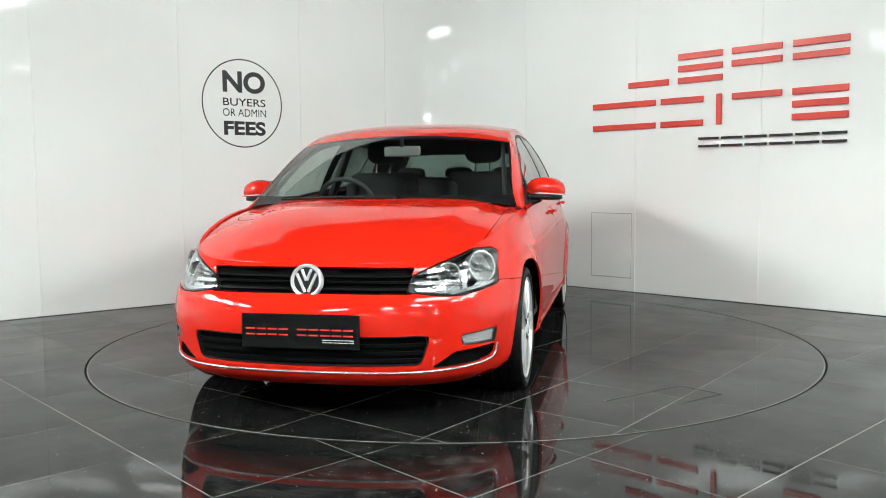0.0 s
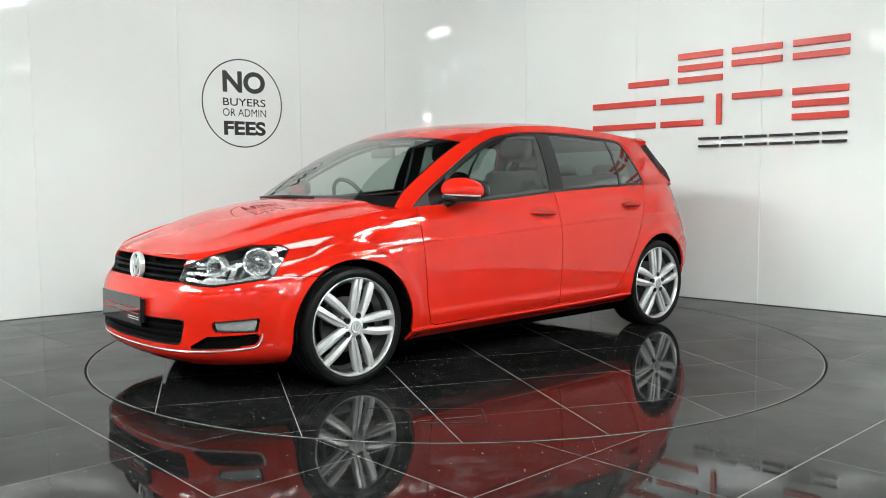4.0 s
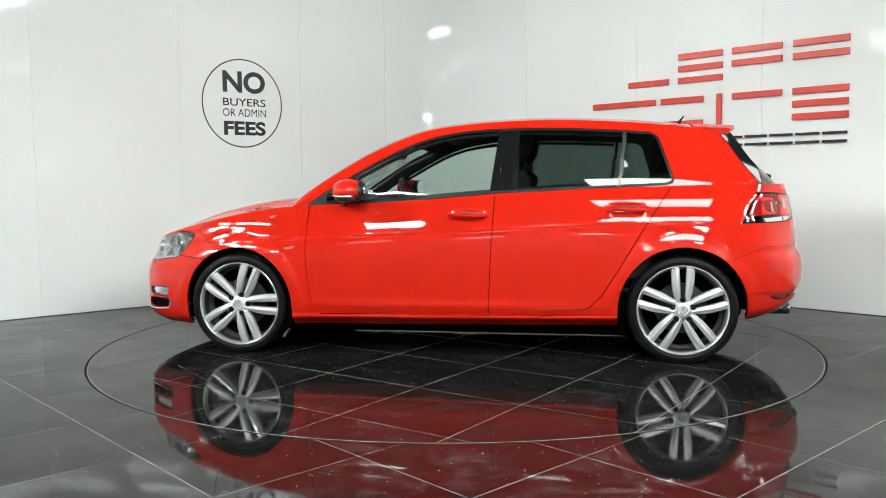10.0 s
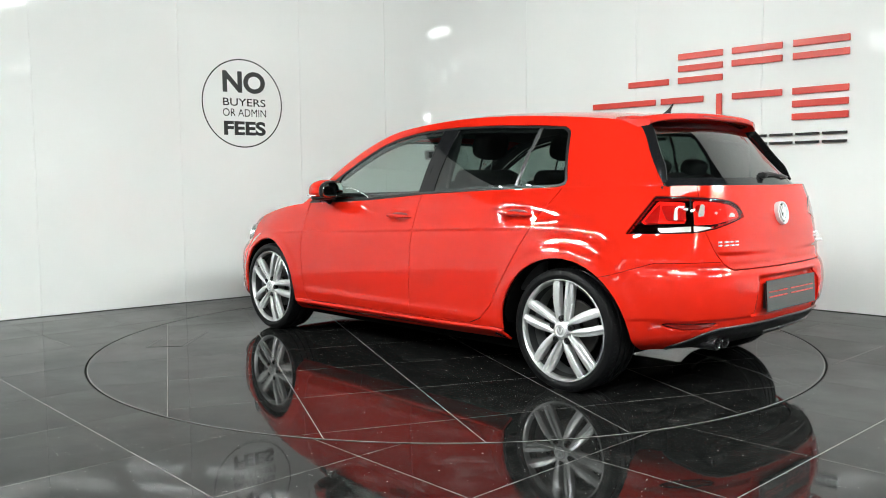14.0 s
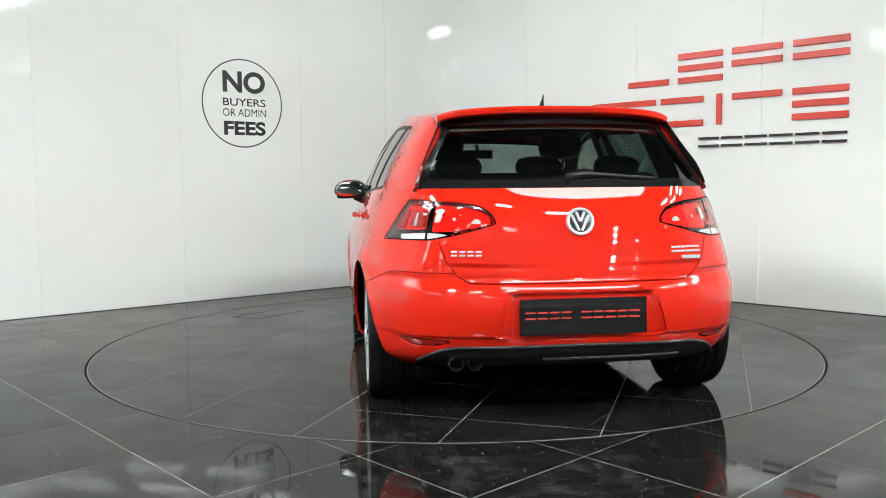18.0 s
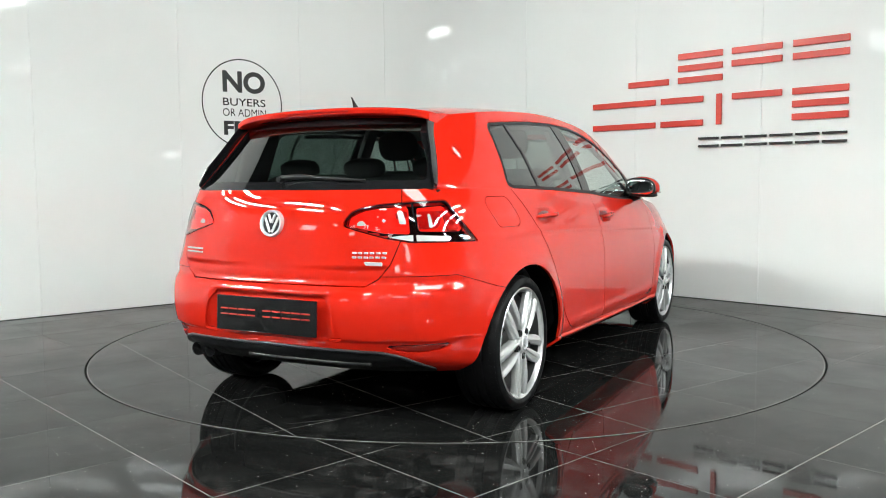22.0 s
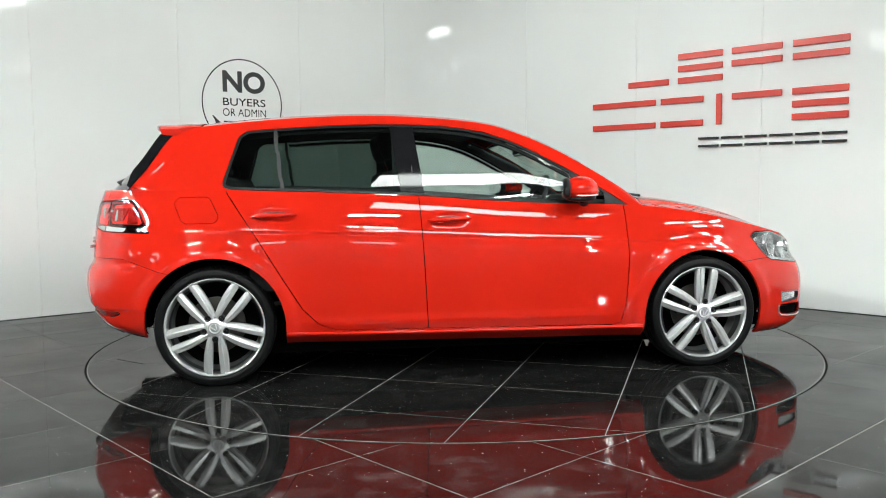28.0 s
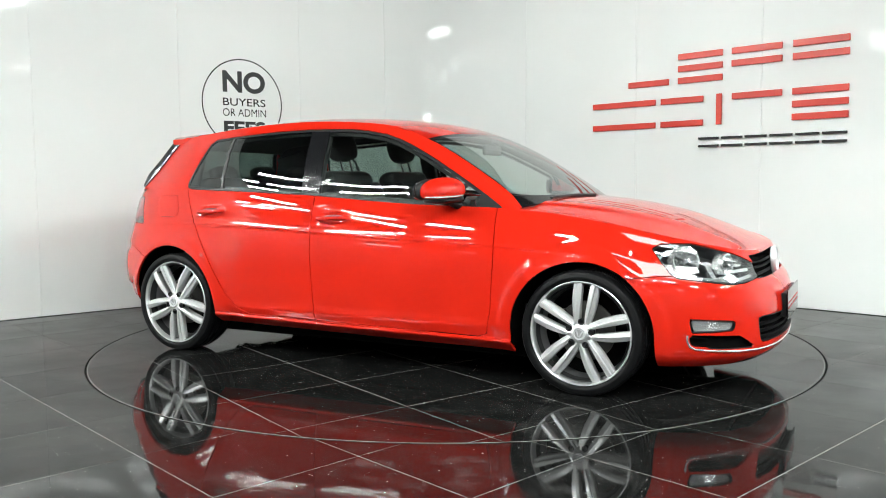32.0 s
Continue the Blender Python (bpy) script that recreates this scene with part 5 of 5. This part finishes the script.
    for z0, c0, c1 in ((0.879, -1.245, -0.985), (0.875, -1.50, -1.28), (0.924, -1.24, -1.06)):
        rib, _ = lamp_area.cut(lambda X, z0=z0, c0=c0, c1=c1: np.maximum(np.abs(X[:, 2] - z0) - 0.0024, np.abs(tail_view(X)[:, 0] - (c0 + c1) / 2) - (c1 - c0) / 2))
        if rib.F:
            sheet_part("lamp_rib", rib, LAMP_DARK, tl, "", rim=0.008, lift=-0.003, sides=sd)
    edge, _ = lamp_area.cut(lambda X: -(TAIL_LAMP(X) + 0.0028))
    sheet_part("lamp_edge", edge, LAMP_BORDER, tl, "thin dark border", rim=0.01, lift=0.0008, sides=sd)
    crown, _ = lamp_area.cut(lambda X: np.maximum(-(TAIL_LAMP(X) + 0.0062), 0.885 - X[:, 2]))
    sheet_part("lamp_crown", crown, BLACK_GLOSS, tl, "dark upper border", rim=0.006, lift=0.0014, sides=sd)
    gap, _ = lamp_area.cut(lambda X: np.abs(tail_view(X)[:, 0] + 1.262) - 0.0065)
    sheet_part("lamp_joint", gap, BLACK_GLOSS, tl, rim=0.004, lift=0.0012, sides=sd)
    rf = sheet_part("rear_reflector", reflector, LAMP_BORDER, car, "dark red bumper reflector in a black slot", rim=0.01, lift=-0.008, sides=sd)
    core, _ = reflector.cut(lambda X: REFLECTOR(X) + 0.0055)
    sheet_part("reflector_face", core, REFLECT_RED, rf, "dark red reflector", rim=0.006, lift=-0.002, sides=sd)

grille = sheet_part("grille", grille_area, GRILLE_BLACK, car, "black upper grille with slats", rim=0, lift=-0.045, sides="LR")
for z0 in (0.585, 0.612, 0.639):
    sl, _ = grille_area.cut(lambda X, z0=z0: np.maximum(np.abs(X[:, 2] - z0) - 0.0045, X[:, 2] - 0.68))
    sheet_part("slat", sl, GRILLE_BLACK, grille, rim=0.035, lift=-0.006, sides="LR")
bot, _ = grille_area.cut(lambda X: X[:, 2] - 0.5665)
sheet_part("chrome_line", bot, CHROME, grille, "thin chrome line under the grille", rim=0.02, lift=0.001, sides="LR")
lg = sheet_part("lower_grille", low_area, GRILLE_BLACK, car, "black lower grille with slats", rim=0, lift=-0.05, sides="LR")
for z0 in (0.285, 0.318, 0.351):
    sl, _ = low_area.cut(lambda X, z0=z0: np.maximum(np.abs(X[:, 2] - z0) - 0.0085, LOW_GRILLE(X) + 0.003))
    sheet_part("slat", sl, GRILLE_BLACK, lg, rim=0.035, lift=-0.012, sides="LR")
rimline, _ = low_area.cut(lambda X: -(LOW_GRILLE(X) + 0.004))
sheet_part("grille_edge", rimline, BLACK_PLASTIC, lg, rim=0.04, sides="LR")


def badge(x, z, r, way, tilt):
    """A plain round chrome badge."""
    m = pose(x, 0, z, 0, tilt, 0) @ Matrix.Rotation(math.pi / 2 * way, 4, "Y")
    b = part("badge", lathe([(r * 0.80, 0.0), (r * 0.80, 0.012), (r * 0.87, 0.016), (r * 0.97, 0.015), (r, 0.009), (r, -0.01)], 48, "z", m), BRIGHT, car, "round chrome badge", True, 60)
    part("badge_face", lathe([(0.0001, 0.006), (r * 0.87, 0.004)], 48, "z", m), BADGE_FACE, b)
    for h0, v0, h1, v1 in ((0.62, 0.46, 0.10, -0.66), (0.30, 0.68, 0.02, 0.02)):
        for k in (-1, 1):
            p, q = Vector((-way * v0 * r, k * h0 * r, 0.008)), Vector((-way * v1 * r, k * h1 * r, 0.008))
            d = q - p
            bar = box(0, 0, 0, d.length, r * 0.17, 0.009, 0.002, 1, m @ Matrix.Translation((p + q) / 2) @ Matrix.Rotation(math.atan2(d.y, d.x), 4, "Z"))
            part("badge_bar", bar, BRIGHT, b)
    return b


badge(2.092, 0.617, 0.073, 1, -4)
badge(-2.012, 0.869, 0.058, -1, 9)


def plate(x, z, way, tilt, w, h, parts):
    m = pose(x, 0, z, tilt, 0, 90 if way > 0 else -90)
    p = part("number_plate", box(0, 0, 0, w, 0.006, h, 0.003, 2), PLATE, car, "black dealer plate with red bars")
    p.matrix_local = m
    for s0, s1, z0, z1, mt in parts:
        part("plate_bar", box((s0 + s1) / 2, -0.0042, (z0 + z1) / 2, s1 - s0, 0.002, z1 - z0), mt, p)


def word(x0, x1, n, z0, z1, mt):
    """Plain bars in place of a word: two strokes a letter."""
    out, step = [], (x1 - x0) / n
    for i in range(n):
        a = x0 + i * step
        out += [(a, a + step * 0.82, z1 - (z1 - z0) * 0.2, z1, mt), (a, a + step * 0.82, z0, z0 + (z1 - z0) * 0.2, mt)]
    return out


front_words = word(-0.245, -0.045, 4, -0.018, 0.012, RED_MARK) + word(-0.012, 0.245, 5, -0.018, 0.012, RED_MARK) + word(0.100, 0.243, 6, -0.045, -0.032, WHITE_MARK)
rear_words = word(-0.245, -0.045, 4, -0.008, 0.022, RED_MARK) + word(-0.012, 0.245, 5, -0.008, 0.022, RED_MARK)
plate(2.186, 0.412, 1, -1, 0.530, 0.148, front_words)
plate(-2.074, 0.483, -1, -3, 0.538, 0.150, rear_words)
part("plate_mount", box(2.168, 0, 0.412, 0.03, 0.50, 0.12, 0.004, 1), BLACK_PLASTIC, car)
part("plate_mount", box(-2.058, 0, 0.483, 0.02, 0.50, 0.12, 0.004, 1), BLACK_PLASTIC, car)


_gate = tailgate.X[tailgate.X[:, 0] < -1.5]


def SKIN_X(y, z):
    d = (_gate[:, 1] - abs(y)) ** 2 + (_gate[:, 2] - z) ** 2
    return float(_gate[d.argmin(), 0]) - 0.003


_rear = rear_all.X[rear_all.X[:, 0] < -1.5]


def GLASS_X(y, z):
    d = (_rear[:, 1] - abs(y)) ** 2 + (_rear[:, 2] - z) ** 2
    return float(_rear[d.argmin(), 0]) - 0.016


def script(y0, y1, z0, z1, n):
    """Small chrome strokes, two to a letter."""
    step = (y1 - y0) / n
    h = (z1 - z0) * 0.32
    for i in range(n):
        y = y0 + (i + 0.4) * step
        for z in (z0 + h / 2, z1 - h / 2):
            part("script_bar", box(SKIN_X(y, z), y, z, 0.008, abs(step) * 0.78, h, 0.0015, 1), BRIGHT, car, "small chrome lettering shape")


script(0.535, 0.405, 0.731, 0.754, 4)
script(-0.40, -0.545, 0.733, 0.759, 6)
part("script_bar", box(SKIN_X(0.485, 0.712), -0.485, 0.712, 0.008, 0.10, 0.015, 0.002, 1), BRIGHT, car)

# exhaust, aerial, wipers
for y in (0.512, 0.432):
    part("exhaust_tip", lathe([(0.028, 0.0), (0.030, -0.004), (0.032, 0.0), (0.032, 0.16), (0.027, 0.16), (0.027, 0.004), (0.028, 0.0)], 28, "x", Matrix.Translation((-1.955, y, 0.276))), mat("exhaust_metal", (0.13, 0.13, 0.135), 0.22, 0.9), car, "round chrome exhaust tip", True, 50)
    # Black disc in the pipe, painted as the shade inside it.
    part("exhaust_bore", lathe([(0.0001, 0.05), (0.0275, 0.05)], 20, "x", Matrix.Translation((-1.955, y, 0.276))), DARK, car)


def fin():
    bm = bmesh.new()
    rows = []
    for q in np.linspace(0, 1, 8):
        l, w = 0.046 * (1 - q) ** 2.4 + 0.006, 0.018 * (1 - q) ** 1.5 + 0.0025
        cx = -1.345 - 0.058 * q
        rows.append([bm.verts.new((cx + l * math.cos(a), w * math.sin(a), 1.375 + 0.075 * q)) for a in np.linspace(0, 2 * math.pi, 17)[:-1]])
    for p, q in zip(rows, rows[1:]):
        for k in range(16):
            bm.faces.new((p[k], p[(k + 1) % 16], q[(k + 1) % 16], q[k]))
    bm.faces.new(rows[-1])
    return bm


part("aerial", fin(), BLACK_PLASTIC, car, "black roof aerial fin", True, 50)
wip = part("rear_wiper", tube([(GLASS_X(y, z), y, z) for y, z in ((0.02, 1.058), (-0.06, 1.066), (-0.16, 1.060), (-0.27, 1.053), (-0.38, 1.047))], [0.015, 0.012, 0.009, 0.007, 0.005], 8), BLACK_PLASTIC, car, "black rear wiper", True)
part("wiper_hub", lathe([(0.0001, -0.012), (0.013, -0.010), (0.016, 0.01), (0.016, 0.03)], 20, "x", Matrix.Translation((GLASS_X(0, 1.04) + 0.006, 0.02, 1.054))), BLACK_PLASTIC, wip, "", True)
for a, b in (((1.060, -0.55, 0.950), (1.085, 0.12, 0.956)), ((1.045, 0.05, 0.956), (0.965, 0.60, 0.944))):
    part("wiper", tube([a, tuple((Vector(a) + Vector(b)) / 2 + Vector((0, 0, 0.008))), b], 0.008, 6), BLACK_PLASTIC, car, "black windscreen wiper", True)

def shell_form(c, sx, sy, sz, power, m=None, cut=None, n=28):
    """A rounded box form (superellipsoid)."""
    bm = bmesh.new()
    bmesh.ops.create_uvsphere(bm, u_segments=n, v_segments=n // 2, radius=1)
    for v in bm.verts:
        d = (abs(v.co.x) ** power + abs(v.co.y) ** power + abs(v.co.z) ** power) ** (1 / power)
        v.co = Vector((v.co.x / d * sx, v.co.y / d * sy, v.co.z / d * sz))
        if cut:
            v.co = cut(v.co)
        v.co += Vector(c)
    if m is not None:
        bm.transform(m)
    return bm


# door handles: a bar over a hollow in the door, with a lock cap at its rear end
def handle(x0, x1, z, sg):
    xs = np.linspace(x0, x1, 19)
    mid = (x0 + x1) / 2
    pts, rad = [], []
    for x in xs:
        q = (x - mid) / (x1 - x0) * 2
        y = HANDLE_Y(mid + 0.13 * (1 if q > 0 else -1), z) + 0.024 * (1 - abs(q) ** 4) + 0.001
        pts.append((x, sg * y, z + 0.004 * q))
        rad.append(0.0125 * max(0.30, 1 - abs(q) ** 7))
    return tube(pts, rad, 18, flat=0.92)


_grid = whole_skin.X[whole_skin.X[:, 1] > 0.7]


def HANDLE_Y(x, z):
    d = (_grid[:, 0] - x) ** 2 + (_grid[:, 2] - z) ** 2
    return float(_grid[d.argmin(), 1])


for sd, sg in (("L", 1), ("R", -1)):
    for dk, (mid, z) in zip("fr", HANDLES):
        h = part("door_handle", handle(mid - 0.114, mid + 0.114, z, sg), PAINT, doors[dk + sd], "red door handle", True, 60)
        # Dark pad in the hollow that paints the shadow behind the bar.
        part("handle_shadow", shell_form((mid, sg * (HANDLE_Y(mid, z) + 0.001), z - 0.003), 0.082, 0.0035, 0.024, 2.2, n=20), CUP_SHADE, h, "dark red pad painted as the shadow behind the handle", True)
        part("handle_joint", box(mid - 0.072, sg * (HANDLE_Y(mid - 0.13, z) + 0.0235), z - 0.002, 0.0022, 0.006, 0.024), BLACK_PLASTIC, h)


# wing mirrors
for sg in (1, -1):
    sweep = lambda co: Vector((co.x - 0.24 * co.y * sg, co.y, co.z * (1.30 if co.z > 0 else 0.85) - 0.07 * co.y * sg + (0.006 if co.z > 0 else 0)))
    mir = part("wing_mirror", shell_form((0.600, sg * 0.893, 0.986), 0.100, 0.110, 0.054, 2.15, cut=sweep), PAINT, car, "red wing mirror with black foot", True, 60)
    part("mirror_base", shell_form((0.603, sg * 0.888, 0.946), 0.086, 0.098, 0.020, 2.2, cut=sweep), BLACK_PLASTIC, mir, "black lower cover", True, 60)
    part("indicator", shell_form((0.616, sg * 0.908, 0.964), 0.0815, 0.098, 0.0030, 2.2, cut=sweep), LAMP_PALE, mir, "clear indicator strip", True, 60)
    part("mirror_foot", tube([(0.655, sg * 0.775, 0.905), (0.64, sg * 0.815, 0.920), (0.620, sg * 0.86, 0.936)], [0.032, 0.022, 0.018], 12), BLACK_PLASTIC, mir, "", True)
    part("mirror_surround", shell_form((0.527, sg * 0.890, 0.986), 0.024, 0.107, 0.048, 2.6, cut=sweep), BLACK_PLASTIC, mir, "", True, 60)
    part("mirror_pane", shell_form((0.503, sg * 0.890, 0.986), 0.004, 0.097, 0.043, 2.8, cut=sweep), MIRROR, mir, "mirror glass", True, 60)


# ---- cabin ----
def seat(x, y, name="front_seat"):
    s = part(name, join(box(x + 0.02, y, 0.50, 0.50, 0.50, 0.16, 0.05, 3)), FABRIC, car, "dark charcoal cloth seat", True)
    back = box(0, 0, 0.30, 0.14, 0.50, 0.64, 0.055, 3)
    back.transform(pose(x - 0.22, y, 0.52, 0, -20, 0))
    part("backrest", back, FABRIC, s, "", True)
    for k in (-1, 1):
        bol = box(0.05, k * 0.21, 0.28, 0.12, 0.09, 0.50, 0.04, 3)
        bol.transform(pose(x - 0.22, y, 0.52, 0, -20, 0))
        part("side_bolster", bol, FABRIC, s, "", True)
    hr = shell_form((0, 0, 0.76), 0.055, 0.128, 0.088, 3.2)
    hr.transform(pose(x - 0.21, y, 0.53, 0, -17, 0))
    part("headrest", hr, FABRIC, s, "", True)
    for k in (-0.05, 0.05):
        st = tube([(0, k, 0.58), (0, k, 0.72)], 0.006, 8)
        st.transform(pose(x - 0.21, y, 0.53, 0, -17, 0))
        part("headrest_post", st, CHROME, s)


seat(0.05, 0.36)
seat(0.05, -0.36)
bench = part("rear_bench", box(-0.86, 0, 0.50, 0.50, 1.24, 0.16, 0.05, 3), FABRIC, car, "dark charcoal cloth rear bench", True)
rb = box(0, 0, 0.28, 0.14, 1.24, 0.56, 0.05, 3)
rb.transform(pose(-1.10, 0, 0.55, 0, -22, 0))
part("backrest", rb, FABRIC, bench, "", True)
for y in (-0.40, 0.0, 0.40):
    hr = shell_form((0, 0, 0.595), 0.045, 0.115, 0.048, 3.0)
    hr.transform(pose(-1.10, y, 0.55, 0, -20, 0))
    part("headrest", hr, FABRIC, bench, "", True)
    for k in (-0.045, 0.045):
        st = tube([(0, y + k, 0.52), (0, y + k, 0.60)], 0.006, 8)
        st.transform(pose(-1.10, 0, 0.55, 0, -20, 0))
        part("headrest_post", st, CHROME, bench)
dash = part("dashboard", box(0.86, 0, 0.80, 0.42, 1.42, 0.24, 0.07, 3), TRIM, car, "black dashboard", True)
part("instrument_hood", box(0.70, -0.36, 0.925, 0.20, 0.34, 0.07, 0.03, 3), TRIM, dash, "", True)
part("cabin_floor", box(-0.2, 0, 0.40, 2.4, 1.40, 0.02), TRIM, car, "black cabin floor")
for sg in (1, -1):
    for x0, x1, zz in ((0.80, -0.24, 0.66), (-0.30, -1.15, 0.69)):
        part("door_lining", box((x0 + x1) / 2, sg * 0.765, zz, x0 - x1, 0.05, 0.44, 0.02, 2), TRIM, car, "black door lining", True)
    bp = box(0, 0, 0, 0.11, 0.035, 0.56, 0.012, 2)
    bp.transform(pose(-0.33, sg * 0.680, 1.12, sg * 22, 0, 0))
    part("inner_pillar", bp, TRIM, car, "dark inner door pillar", True)
    cp = box(0, 0, 0, 0.26, 0.03, 0.30, 0.012, 2)
    cp.transform(pose(-1.43, sg * 0.585, 1.13, sg * 30, -12, 0))
    part("inner_pillar", cp, TRIM, car, "dark inner rear pillar", True)
    ap = tube([(0.93, sg * 0.70, 0.93), (0.60, sg * 0.645, 1.14), (0.25, sg * 0.59, 1.295)], 0.013, 8)
    part("inner_pillar", ap, TRIM, car, "dark inner windscreen pillar", True)
part("load_cover", box(-1.52, 0, 0.93, 0.60, 1.16, 0.02, 0.005, 1), TRIM, car, "black parcel shelf")
wheel_pts = [(0.178 * math.cos(t), 0.178 * math.sin(t), 0) for t in np.linspace(0, 2 * math.pi, 41)[:-1]]
sw = tube(wheel_pts, 0.014, 10, True)
SW = pose(0.475, -0.36, 0.902, 0, -64, 0)
sw.transform(SW)
part("steering_wheel", sw, TRIM, dash, "black steering wheel", True)
hubw = join(box(0, 0, -0.02, 0.13, 0.14, 0.05, 0.02, 2), box(0, 0.11, -0.01, 0.05, 0.14, 0.02, 0.006, 1), box(0, -0.11, -0.01, 0.05, 0.14, 0.02, 0.006, 1), box(-0.11, 0, -0.01, 0.14, 0.05, 0.02, 0.006, 1))
hubw.transform(SW)
part("steering_hub", hubw, TRIM, car, "black steering hub", True)
mirror_in = part("rear_view_mirror", box(0.475, 0, 1.228, 0.03, 0.23, 0.065, 0.014, 3), HEADLINER, car, "grey interior mirror", True)
part("mirror_pane", box(0.458, 0, 1.228, 0.004, 0.20, 0.045, 0.0018, 1), MIRROR, mirror_in)
part("mirror_stem", tube([(0.475, 0, 1.250), (0.49, 0, 1.295)], 0.014, 8), TRIM, mirror_in)


# ---- what moves ----
def motions():
    table_rows, car_rows = [], []
    for i in range(65):
        t = i * 0.5
        a = float(turn_at(t))
        c, s = math.cos(radians(a)), math.sin(radians(a))
        table_rows.append((t, pose(0, 0, 0, 0, 0, a)))
        car_rows.append((t, pose(c * CAR_X - s * CAR_Y, s * CAR_X + c * CAR_Y, 0, 0, 0, a + CAR_TURN)))
    walk(turntable, table_rows)
    walk(car, car_rows)


motions()
